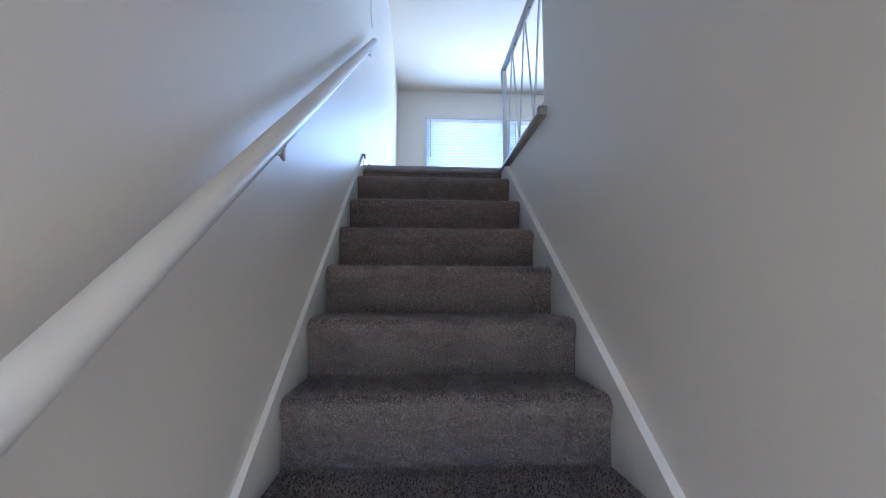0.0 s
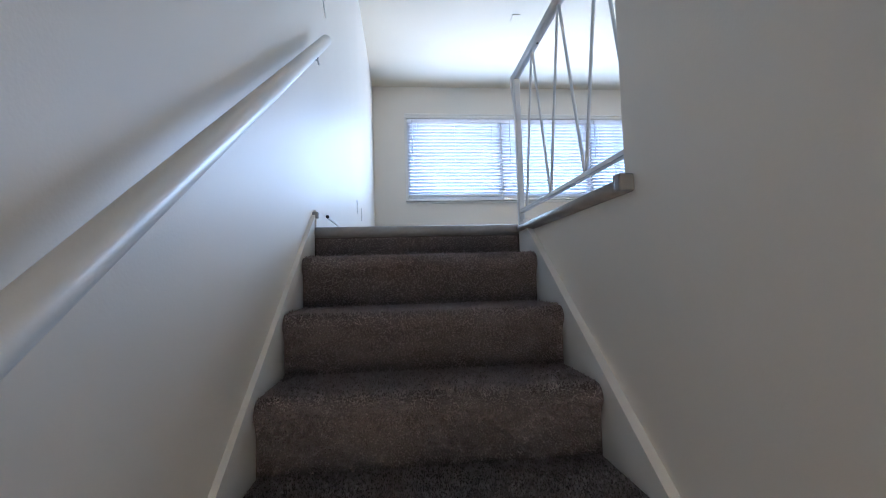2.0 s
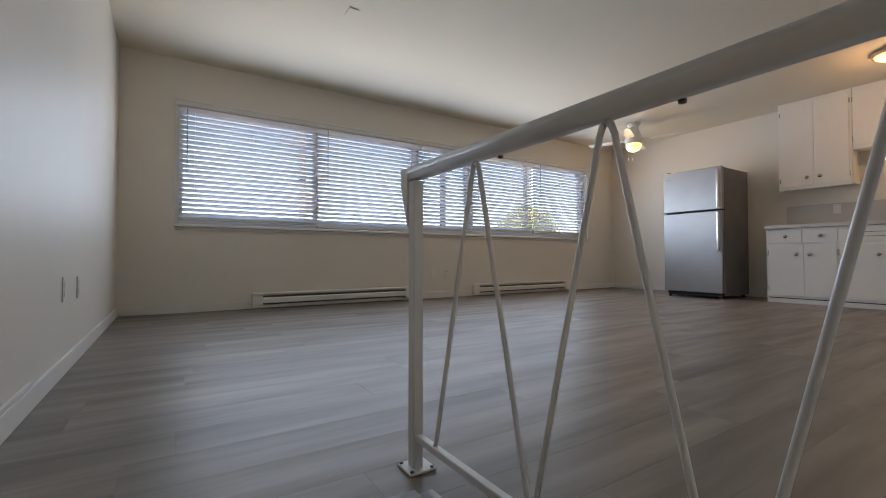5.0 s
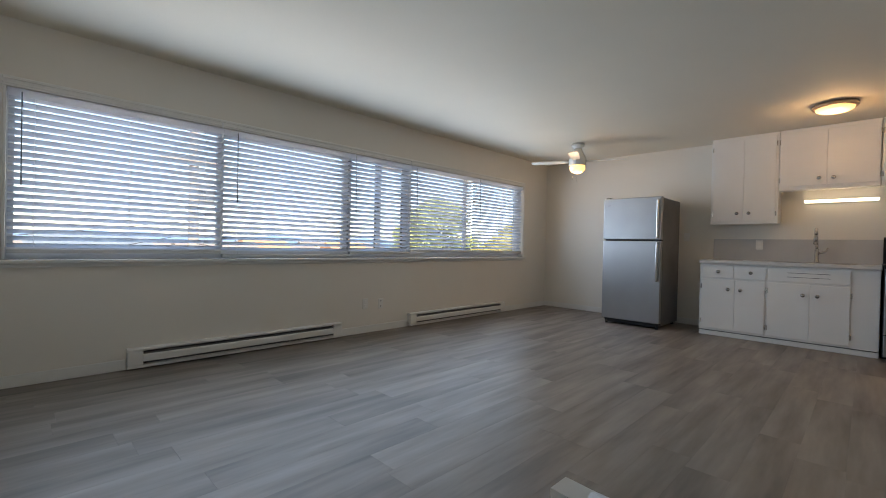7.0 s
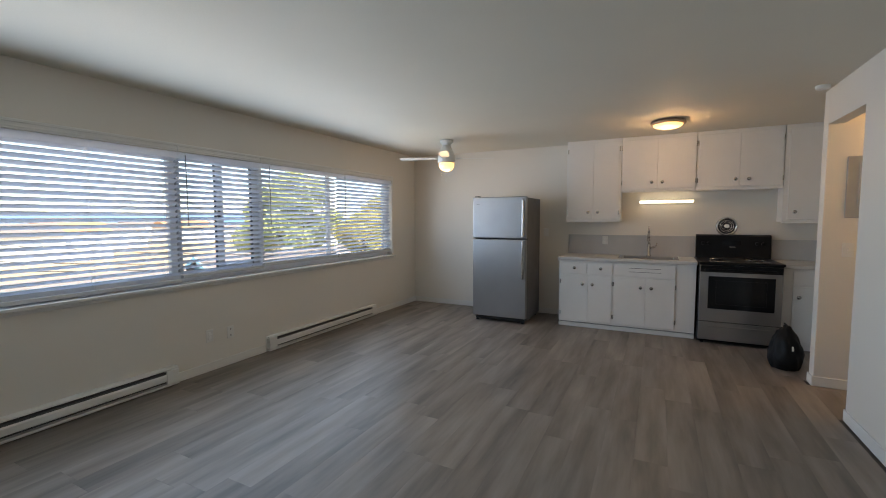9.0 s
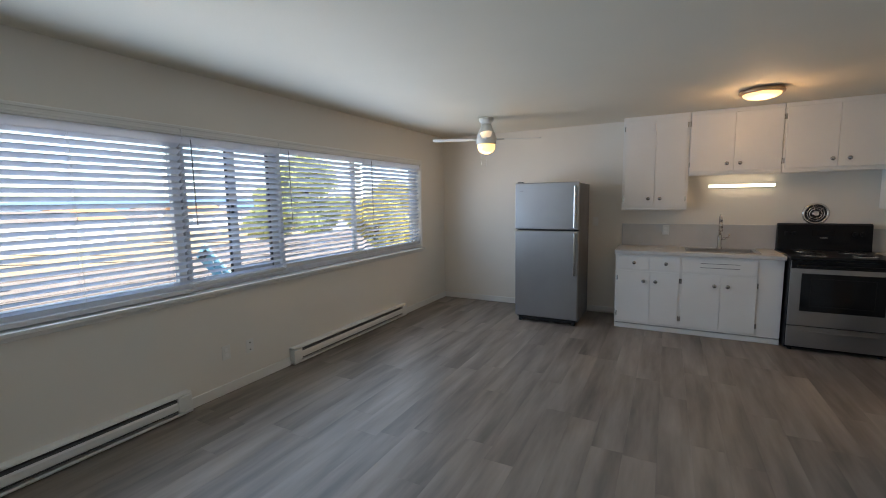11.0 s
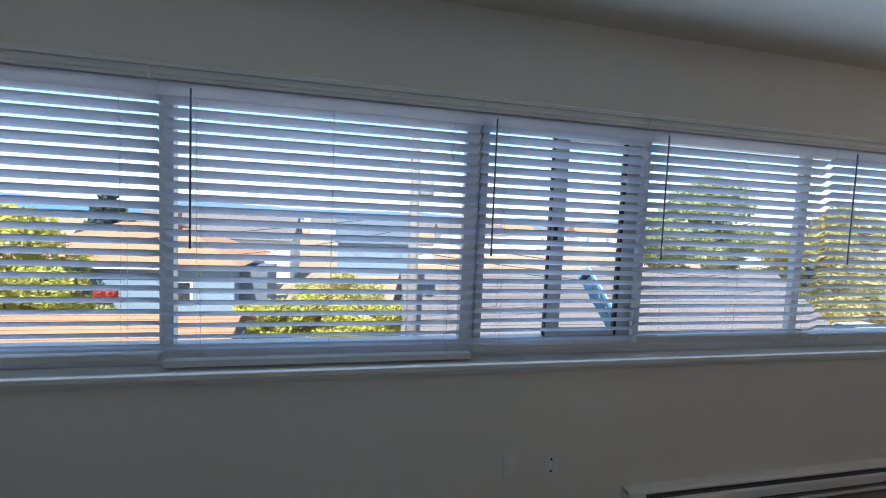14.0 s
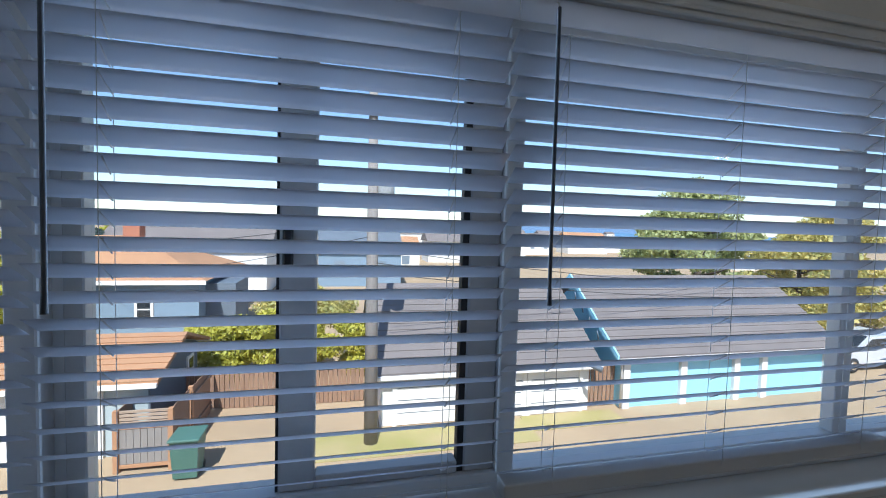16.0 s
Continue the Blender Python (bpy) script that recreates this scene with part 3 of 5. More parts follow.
part("gasket", box(bm_new(), 3.494, 3.4995, GY - 0.008, GY + 0.02, WZ0 + 0.09, WZ1 - 0.06), GASKET, window)
part("gasket", box(bm_new(), 3.892, 3.907, GY - 0.004, GY + 0.02, WZ0 + 0.09, WZ1 - 0.06), GASKET, window)
part("sash_rail", box(bm_new(), 3.5745, 3.8915, GY - 0.01, GY + 0.03, WZ0 + 0.0885, WZ0 + 0.118, 0.003), GUNMETAL, window)
part("sash_rail", box(bm_new(), 3.5745, 3.8915, GY - 0.01, GY + 0.03, WZ1 - 0.07, WZ1 - 0.041, 0.003), GUNMETAL, window)
part("latch", box(bm_new(), 3.508, 3.528, GY - 0.032, GY - 0.0125, 1.42, 1.50, 0.004), GASKET, window)
# The narrow last pane is added to brighten the window's east end.
for x0, x1 in ((0.501, 1.764), (1.821, 3.0415), (3.1585, 3.4935), (3.575, 3.8915), (4.025, 5.029), (5.086, 6.261), (6.293, 6.349)):
    pn = part("pane", box(bm_new(), x0, x1, GY + 0.012, GY + 0.016, WZ0 + 0.089, WZ1 - 0.041), PANE, window)
    pn.visible_shadow = False


# ---- blinds ----
def blind(x0, x1, zb, wand, label, top=1.93):
    yc = N + 0.032
    th = thing("window_blind", ((x0 + x1) / 2, yc, zb), label, "window blind", "window blinds")
    part("head_rail", box(bm_new(), x0 + 0.003, x1 - 0.003, yc - 0.02, yc + 0.02, WZ1 - 0.024, WZ1 - 0.008, 0.003), BLINDRAIL, th)
    part("valance", box(bm_new(), x0 - 0.0015, x1 + 0.0015, yc - 0.034, yc - 0.031, WZ1 - 0.062, WZ1 - 0.008, 0.001), SLAT, th)
    bm = bm_new()
    box(bm, x0 + 0.004, x1 - 0.004, yc - 0.025, yc + 0.025, zb, zb + (0.036 if zb > 0.9055 else 0.027), 0.004, 2)
    part("bottom_rail", bm, BLINDRAIL, th)
    half, tilt, crown = 0.0252, radians(33.5), 0.0019
    prof = []
    for i in range(5):
        s = -1 + i * 0.5
        prof.append((s * half, crown * (1 - s * s)))
    poly = [(u, v + 0.0011) for u, v in prof] + [(u, v - 0.0011) for u, v in prof[::-1]]
    poly = [(u * math.cos(tilt) - v * math.sin(tilt), -u * math.sin(tilt) + v * math.cos(tilt)) for u, v in poly]
    me = finish("slat", prism(bm_new(), poly, "x", -(x1 - x0) / 2 + 0.004, (x1 - x0) / 2 - 0.004, True), SLAT)
    n = int((top - zb - 0.03) / 0.0472)
    step = 0.0472
    while top + step < WZ1 - 0.07:
        top, n = top + step, n + 1
    rng = random.Random(int(x0 * 100))
    levels = []
    for i in range(n + 1):
        levels.append(top - i * step)
        ob = piece("slat", me, th, ((x0 + x1) / 2, yc, top - i * step))
        ob.rotation_euler = (radians(rng.uniform(-0.7, 0.7)), radians(rng.uniform(-0.06, 0.06)), 0)
    w = x1 - x0
    for fx in ((0.1, 0.5, 0.9) if w > 1.0 else (0.14, 0.86)):
        for dy in (-0.027, 0.027):
            part("ladder_cord", tube(bm_new(), [(x0 + w * fx, yc + dy, zb + 0.02), (x0 + w * fx, yc + dy, WZ1 - 0.05)], 0.0008, 5), CORD, th)
        bm = bm_new()
        for z in levels:
            dx = rng.uniform(-0.003, 0.003)
            a = Vector((x0 + w * fx + dx, yc - half * math.cos(tilt), z + half * math.sin(tilt) - 0.0032))
            b = Vector((x0 + w * fx - dx, yc + half * math.cos(tilt), z - half * math.sin(tilt) - 0.0032))
            tube(bm, [a, a.lerp(b, 0.5) - Vector((0, 0, 0.001)), b], 0.0017, 5)
        tagged(part("ladder_lacing", bm, RUNG, th), "bright white ladder cords under the slats", kind="stuff")
    if wand:
        wx = x0 + wand
        wd = part("tilt_wand", tube(bm_new(), [(wx, yc - 0.050, 1.352), (wx, yc - 0.048, 1.40), (wx, yc - 0.043, WZ1 - 0.03)], [0.0055, 0.0042, 0.0042], 8), WAND, th, "slim grey plastic tilt wand")
        part("hook", tube(bm_new(), [(wx, yc - 0.043, WZ1 - 0.03), (wx, yc - 0.04, WZ1 - 0.02), (wx, yc - 0.032, WZ1 - 0.014)], 0.002, 6), CORD, wd)
    return th


blind(0.465, 1.790, 0.895, 0.068, "white two-inch horizontal blind with half-open slats, lowered", 1.940)
blind(1.794, 3.096, 0.864, 0.114, "white two-inch horizontal blind with half-open slats, resting on the sill")
blind(3.100, 3.968, 0.896, 0.055, "narrow white horizontal blind with half-open slats before the sliding sash", 1.937)
blind(3.973, 5.138, 0.914, 0.08, "white horizontal blind with half-open slats, slightly raised", 1.911)
blind(5.143, 6.37, 0.908, 0.133, "white horizontal blind with half-open slats beside the corner")
for x, w in ((1.772, 0.006), (3.082, 0.003), (3.934, 0.003)):
    bm = bm_new()
    box(bm, x - w, x + w, N - 0.03, N - 0.026, WZ1 - 0.012, WZ1 + 0.036, 0.001)
    box(bm, x - w, x + w, N - 0.0255, N - 0.017, WZ1 + 0.032, WZ1 + 0.036)
    solid("blind_clip", bm, VINYL, "small white plastic clip between two blinds", "clip", "blind clips", place=(x, N - 0.025, WZ1 - 0.02))


# ---- baseboard heaters ----
def heater(x0, x1):
    th = thing("baseboard_heater", ((x0 + x1) / 2, N - 0.03, 0.012), "white enamelled electric baseboard heater on the wall", "heater", "baseboard heaters")
    z0, z1, d = 0.012, 0.165, 0.06
    part("back_plate", box(bm_new(), x0, x1, N - 0.008, N - 0.001, z0, z1), TRIM, th)
    part("element", box(bm_new(), x0 + 0.09, x1 - 0.09, N - 0.05, N - 0.009, z0 + 0.03, z1 - 0.035), FIN, th, "dark heating fins")
    bm = bm_new()
    prism(bm, [(N - d, z0 + 0.045), (N - d - 0.004, z0 + 0.05), (N - d - 0.004, z0 + 0.092), (N - d + 0.004, z0 + 0.104), (N - d + 0.006, z0 + 0.1), (N - d + 0.002, z0 + 0.05)], "x", x0 + 0.1, x1 - 0.1)
    part("front_cover", bm, TRIM, th)
    bm = bm_new()
    prism(bm, [(N - 0.009, z1), (N - 0.052, z1), (N - 0.06, z1 - 0.008), (N - 0.06, z1 - 0.018), (N - 0.056, z1 - 0.018), (N - 0.05, z1 - 0.006), (N - 0.009, z1 - 0.006)], "x", x0, x1)
    part("top_lip", bm, TRIM, th)
    bm = bm_new()
    prism(bm, [(N - 0.009, z0), (N - 0.062, z0), (N - 0.066, z0 + 0.006), (N - 0.066, z0 + 0.02), (N - 0.06, z0 + 0.02), (N - 0.055, z0 + 0.006), (N - 0.009, z0 + 0.006)], "x", x0, x1)
    part("bottom_lip", bm, TRIM, th)
    for a, b in ((x0, x0 + 0.1), (x1 - 0.1, x1)):
        part("end_cap", box(bm_new(), a, b, N - d - 0.006, N - 0.0085, z0 + 0.022, z1 - 0.02, 0.004), TRIM, th)


heater(1.12, 2.98)
heater(3.943, 5.865)


# ---- plates on the walls ----
def plate_north(x, z, holes, label, cat):
    th = thing("wall_plate", (x, N, z), label, cat)
    part("plate", box(bm_new(), x - 0.036, x + 0.036, N - 0.006, N - 0.0005, z - 0.057, z + 0.057, 0.003, 2), TRIM, th)
    if holes:
        for dz in (-0.03, 0.03):
            part("socket", lathe(bm_new(), [(0.006, 0), (0.006, -0.003), (0.003, -0.004)], (x, N - 0.006, z + dz), "y", 10), DARK, th, "dark round hole")
    else:
        for dz in (-0.021, 0.021):
            part("socket", box(bm_new(), x - 0.017, x + 0.017, N - 0.009, N - 0.0062, z + dz - 0.014, z + dz + 0.014, 0.002), CAB, th)


plate_north(3.312, 0.332, False, "white electrical outlet plate under the window", "outlet")
plate_north(3.528, 0.318, True, "white cable plate with two dark holes under the window", "wall plate")


def plate_west(y, z):
    th = thing("outlet", (0.0, y, z), "white electrical outlet plate on the white wall", "outlet", "west wall outlets")
    part("plate", box(bm_new(), 0.0005, 0.006, y - 0.036, y + 0.036, z - 0.057, z + 0.057, 0.003, 2), TRIM, th)
    for dz in (-0.021, 0.021):
        part("socket", box(bm_new(), 0.0062, 0.009, y - 0.017, y + 0.017, z + dz - 0.014, z + dz + 0.014, 0.002), CAB, th)


plate_west(1.70, 0.385)
plate_west(2.05, 0.375)
raceway = thing("cable_raceway", (0.008, 0.7, 0.092), "thin white cable raceway with a dark open end above the baseboard", "raceway")
part("channel", box(bm_new(), 0.0005, 0.014, 0.25, 1.15, 0.086, 0.104, 0.004, 2), TRIM, raceway)
part("open_end", lathe(bm_new(), [(0.004, 0), (0.008, 0.002), (0.008, 0.016)], (0.009, 0.232, 0.095), "y", 10), GASKET, raceway, "black rubber end")
cable = thing("dangling_cable", (0.004, 0.15, 1.08), "short white cable stub hanging from the stair wall", "cable")
part("clip", box(bm_new(), 0.0005, 0.014, 0.135, 0.155, 1.27, 1.30, 0.003), TRIM, cable)
part("wire", tube(bm_new(), [(0.008, 0.145, 1.285), (0.012, 0.145, 1.24), (0.011, 0.15, 1.17), (0.014, 0.175, 1.12), (0.016, 0.205, 1.085)], 0.0035, 8), CORD, cable)
solid("ceiling_plate", box(bm_new(), 1.54, 1.62, 2.22, 2.34, H - 0.007, H - 0.0005, 0.003, 2), CEIL, "blank white cover plate on the ceiling", "cover plate", place=(1.58, 2.28, H - 0.007))
smoke = thing("smoke_detector", (5.2, -0.9, H - 0.03), "round white smoke detector on the ceiling", "smoke detector")
part("body", lathe(bm_new(), [(0.035, -0.03), (0.045, -0.024), (0.048, -0.01), (0.048, -0.0005)], (5.2, -0.9, H), "z", 24), TRIM, smoke)
panel = thing("breaker_panel", (5.335, -1.29, 1.41), "grey metal breaker panel set in the hall wall", "breaker panel")
part("frame", box(bm_new(), 5.326, 5.3395, -1.47, -1.115, 1.41, 1.90, 0.004), PANELGREY, panel)
part("door", box(bm_new(), 5.317, 5.3255, -1.43, -1.185, 1.49, 1.85, 0.004), PANELGREY, panel)
part("latch", box(bm_new(), 5.312, 5.3165, -1.24, -1.20, 1.63, 1.67, 0.002), DARK, panel)
swh = thing("light_switch", (5.338, -1.15, 1.11), "white light switch plate on the hall wall", "switch")
part("plate", box(bm_new(), 5.333, 5.3395, -1.19, -1.118, 1.095, 1.21, 0.003), TRIM, swh)
part("toggle", box(bm_new(), 5.326, 5.3325, -1.16, -1.148, 1.14, 1.165, 0.002), CAB, swh)
ot = thing("outlet", (E, 1.684, 1.205), "white outlet plate on the wall beside the fridge", "outlet")
part("plate", box(bm_new(), E - 0.006, E - 0.0005, 1.648, 1.72, 1.148, 1.262, 0.003), TRIM, ot)
part("socket", box(bm_new(), E - 0.009, E - 0.0062, 1.667, 1.701, 1.17, 1.198, 0.002), CAB, ot)
part("socket", box(bm_new(), E - 0.009, E - 0.0062, 1.667, 1.701, 1.212, 1.24, 0.002), CAB, ot)


# ---- kitchen ----
def knob(parent, x, y, z):
    """Domed chrome knob facing west."""
    return part("knob", lathe(bm_new(), [(0.009, 0), (0.008, -0.010), (0.015, -0.016), (0.0205, -0.022), (0.0175, -0.030), (0.006, -0.034)], (x, y, z), "x", 16), NICKEL, parent, "dull nickel knob")


def hinge(parent, x, y, z):
    part("hinge", box(bm_new(), x - 0.006, x - 0.0005, y - 0.008, y + 0.008, z - 0.028, z + 0.028, 0.002), CHROME, parent, "chrome hinge")


def door(parent, name, x, y0, y1, z0, z1, th=0.014):
    return part(name, box(bm_new(), x - th, x - 0.0005, y0 - 0.0011, y1 + 0.0011, z0, z1, 0.003, 2), CAB, parent)


BX = 6.485
base = thing("base_cabinet", (6.79, 0.58, 0.0), "white painted base cabinet with drawers and chrome knobs", "cabinet")
part("body", box(bm_new(), BX, E - 0.002, -0.195, 1.362, 0.062, 0.868, 0.002), CAB, base)
part("plinth", box(bm_new(), BX + 0.006, E - 0.002, -0.195, 1.362, 0.0005, 0.05, 0.002), CAB, base)
# Dark filler puts the shadow line above the plinth into colour.
part("plinth_gap_shade", box(bm_new(), BX + 0.03, E - 0.01, -0.19, 1.355, 0.0505, 0.0615), DARK, base)
for y0, y1, kn in ((1.018, 1.335, 1.165), (0.708, 1.006, 0.845)):
    d = door(base, "drawer", BX, y0, y1, 0.70, 0.845)
    knob(d, BX - 0.014, kn, 0.775)
for y0, y1, kn, hy in ((1.002, 1.335, 1.063, 1.34), (0.716, 0.998, 0.942, 0.710)):
    d = door(base, "door", BX, y0, y1, 0.085, 0.68)
    knob(d, BX - 0.014, kn, 0.568)
    hinge(d, BX, hy, 0.59)
    hinge(d, BX, hy, 0.17)
d = door(base, "false_drawer", BX, 0.018, 0.685, 0.70, 0.845)
# Recess lines are dark strips on the face, their shade put into colour.
part("slot_shade_strip", box(bm_new(), BX - 0.0165, BX - 0.0145, 0.17, 0.52, 0.752, 0.756), DARK, d)
part("slot_shade_strip", box(bm_new(), BX - 0.0165, BX - 0.0145, 0.17, 0.52, 0.797, 0.801), DARK, d)
for y0, y1, kn, hy in ((0.334, 0.685, 0.386, 0.692), (0.018, 0.330, 0.268, 0.011)):
    d = door(base, "door", BX, y0, y1, 0.085, 0.68)
    knob(d, BX - 0.014, kn, 0.565)
    hinge(d, BX, hy, 0.59)
    hinge(d, BX, hy, 0.17)

SY0, SY1, SXa, SXb = 0.0, 0.64, 6.56, 7.0
top = thing("countertop", (6.77, 0.58, 0.87), "pale grey speckled laminate countertop", "countertop")
bm = bm_new()
box(bm, 6.447, SXa, -0.203, 1.372, 0.8695, 0.91, 0.006, 2)
box(bm, SXb, E - 0.001, -0.203, 1.372, 0.8695, 0.9098)
box(bm, SXa + 0.0005, SXb - 0.0005, SY1, 1.372, 0.8695, 0.9098)
box(bm, SXa + 0.0005, SXb - 0.0005, -0.203, SY0, 0.8695, 0.9098)
part("slab", bm, LAMINATE, top)
solid("backsplash", box(bm_new(), E - 0.012, E - 0.0008, -0.255, 1.358, 0.9105, 1.18, 0.002), SPLASH, "pale grey smooth backsplash panel above the counter", "backsplash", place=(E - 0.006, 0.55, 0.91))
solid("backsplash", box(bm_new(), E - 0.012, E - 0.0008, -1.495, -1.0, 0.9105, 1.15, 0.002), SPLASH, "short pale grey backsplash panel beside the stove", "backsplash", place=(E - 0.006, -1.25, 0.91))
o2 = thing("outlet", (E - 0.012, 0.864, 1.11), "white outlet plate on the backsplash", "outlet")
part("plate", box(bm_new(), E - 0.018, E - 0.0125, 0.828, 0.90, 1.05, 1.165, 0.003), TRIM, o2)
part("socket", box(bm_new(), E - 0.021, E - 0.0182, 0.847, 0.881, 1.072, 1.10, 0.002), CAB, o2)
part("socket", box(bm_new(), E - 0.021, E - 0.0182, 0.847, 0.881, 1.116, 1.144, 0.002), CAB, o2)

sink = thing("kitchen_sink", (6.78, 0.32, 0.91), "stainless steel drop-in sink in the counter", "sink")
bm = bm_new()
z = 0.916
for x0, x1, y0, y1 in ((SXa - 0.02, SXa + 0.03, SY0 - 0.02, SY1 + 0.02), (SXb - 0.06, SXb + 0.02, SY0 - 0.02, SY1 + 0.02), (SXa + 0.03, SXb - 0.06, SY0 - 0.02, SY0 + 0.03), (SXa + 0.03, SXb - 0.06, SY1 - 0.03, SY1 + 0.02)):
    box(bm, x0, x1, y0, y1, 0.9105, z, 0.002)
part("rim", bm, CHROME, sink)
bm = bm_new()
a = [(SXa + 0.03, SY0 + 0.03), (SXb - 0.06, SY0 + 0.03), (SXb - 0.06, SY1 - 0.03), (SXa + 0.03, SY1 - 0.03)]
t = [bm.verts.new((x, y, 0.914)) for x, y in a]
b = [bm.verts.new((x * 0.98 + 0.02 * 6.78, y * 0.95 + 0.05 * 0.32, 0.74)) for x, y in a]
for i in range(4):
    bm.faces.new((t[i], t[(i + 1) % 4], b[(i + 1) % 4], b[i]))
bm.faces.new(b)
part("bowl", bm, STAINLESS, sink)
part("drain", lathe(bm_new(), [(0.04, 0), (0.04, 0.003), (0.02, 0.004)], (6.77, 0.32, 0.741), "z", 18), CHROME, sink)
faucet = thing("kitchen_faucet", (6.98, 0.315, 0.916), "brushed nickel pull-down faucet with a side lever", "faucet")
part("base", lathe(bm_new(), [(0.027, 0), (0.027, 0.008), (0.02, 0.014), (0.02, 0.15), (0.018, 0.155)], (6.98, 0.315, 0.9165), "z", 18), FAUCET, faucet)
arc = [(6.98, 0.315, 1.07), (6.98, 0.318, 1.2)]
for i in range(9):
    a = math.pi * i / 8 * 0.95
    arc.append((6.98 - 0.075 + 0.075 * math.cos(a), 0.32, 1.22 + 0.075 * math.sin(a)))
part("spout", tube(bm_new(), arc, 0.013, 12), FAUCET, faucet)
part("spray_head", tube(bm_new(), [(6.831, 0.32, 1.225), (6.835, 0.32, 1.18), (6.845, 0.32, 1.12)], [0.013, 0.017, 0.019], 12), FAUCET, faucet)
part("lever", tube(bm_new(), [(6.98, 0.30, 1.02), (6.98, 0.262, 1.03), (6.975, 0.235, 1.045), (6.97, 0.222, 1.085)], [0.013, 0.013, 0.008, 0.007], 10), FAUCET, faucet)
solid("drain_stopper", lathe(bm_new(), [(0.045, 0), (0.045, 0.004), (0.03, 0.007)], (6.72, 0.92, 0.9105), "z", 18), TRIM, "flat white sink strainer lying on the counter", "strainer", place=(6.72, 0.92, 0.91))

UX = 6.845


def upper(y0, y1, z0, doors, label):
    th = thing("wall_cabinet", ((UX + E) / 2, (y0 + y1) / 2, z0), label, "cabinet", "wall cabinets")
    part("body", box(bm_new(), UX, E - 0.001, y0 + 0.001, y1 - 0.001, z0, H - 0.0008, 0.002), CAB, th)
    part("bottom_lip", box(bm_new(), UX - 0.006, UX + 0.03, y0 + 0.002, y1 - 0.002, z0 - 0.012, z0 - 0.0005, 0.002), CAB, th)
    for a, b, kn, kz, hy in doors:
        d = door(th, "door", UX, a, b, z0 + 0.03, 2.40)
        knob(d, UX - 0.014, kn, kz)
        if hy is not None:
            hinge(d, UX, hy, z0 + 0.11)
            hinge(d, UX, hy, 2.31)


upper(0.662, 1.352, 1.372, [(1.004, 1.325, 1.063, 1.49, 1.331), (0.69, 1.0, 0.942, 1.49, 0.684)], "tall white painted wall cabinet with two doors over the counter")
upper(-0.178, 0.660, 1.752, [(0.243, 0.652, 0.305, 1.86, 0.655), (-0.17, 0.239, 0.186, 1.858, -0.173)], "white painted wall cabinet with two doors above the sink")
upper(-1.028, -0.180, 1.752, [(-0.612, -0.20, -0.573, 1.862, -0.193), (-1.015, -0.616, -0.702, 1.862, -1.02)], "white painted wall cabinet with two doors above the stove")
upper(-1.498, -1.03, 1.36, [(-1.47, -1.075, -1.136, 1.476, None)], "white painted corner wall cabinet with one door")

ul = thing("under_cabinet_light", (7.05, 0.135, 1.60), "slim lit under-cabinet light bar on the wall", "light bar")
part("housing", box(bm_new(), 7.062, E - 0.001, -0.18, 0.45, 1.60, 1.642, 0.004), TRIM, ul)
part("diffuser", box(bm_new(), 7.04, 7.0615, -0.172, 0.442, 1.604, 1.638, 0.006, 2), TUBE, ul, "glowing warm white diffuser")

vent = thing("exhaust_fan", (E, -0.54, 1.306), "round chrome wall exhaust fan above the stove", "exhaust fan")
bm = bm_new()
lathe(bm, [(0.116, -0.001), (0.116, -0.012), (0.105, -0.022), (0.092, -0.018), (0.09, -0.006), (0.09, -0.001)], (E, -0.54, 1.306), "x", 36)
part("rim", bm, CHROME, vent)
part("grille_back", lathe(bm_new(), [(0.089, -0.002), (0.089, -0.005), (0.05, -0.006)], (E, -0.54, 1.306), "x", 28), DARK, vent, "dark fan opening")
part("hub", lathe(bm_new(), [(0.033, -0.007), (0.033, -0.018), (0.02, -0.024)], (E, -0.54, 1.306), "x", 20), CHROME, vent)
for rr in (0.052, 0.071):
    pts = [(E - 0.014, -0.54 + rr * math.cos(2 * math.pi * i / 24), 1.306 + rr * math.sin(2 * math.pi * i / 24)) for i in range(25)]
    part("ring", tube(bm_new(), pts, 0.0045, 6, False), CHROME, vent)
for i in range(6):
    a = math.pi / 3 * i + 0.25
    part("spoke", tube(bm_new(), [(E - 0.014, -0.54 + r * math.cos(a), 1.306 + r * math.sin(a)) for r in (0.03, 0.094)], 0.0035, 6), CHROME, vent)

# fridge
FX, FY0, FY1 = 6.25, 1.746, 2.497
fridge = thing("refrigerator", (6.62, 2.12, 0.0), "stainless top-freezer refrigerator with dark grey sides", "refrigerator")
part("body", box(bm_new(), FX + 0.075, 6.98, FY0 + 0.004, FY1 - 0.004, 0.04, 1.685, 0.006, 2), GREYSIDE, fridge, "dark grey textured cabinet")
part("gasket", box(bm_new(), FX + 0.062, FX + 0.0745, FY0 + 0.012, FY1 - 0.012, 0.06, 1.675), GASKET, fridge)
fd = part("freezer_door", box(bm_new(), FX, FX + 0.0615, FY0, FY1, 1.146, 1.698, 0.010, 3), STAINLESS, fridge)
part("door_handle", box(bm_new(), FX - 0.042, FX - 0.018, 1.772, 1.80, 1.165, 1.655, 0.010, 3), CHROME, fd, "vertical bright steel handle")
part("handle_foot", box(bm_new(), FX - 0.02, FX - 0.0005, 1.776, 1.796, 1.17, 1.20, 0.003), CHROME, fd)
part("handle_foot", box(bm_new(), FX - 0.02, FX - 0.0005, 1.776, 1.796, 1.62, 1.65, 0.003), CHROME, fd)
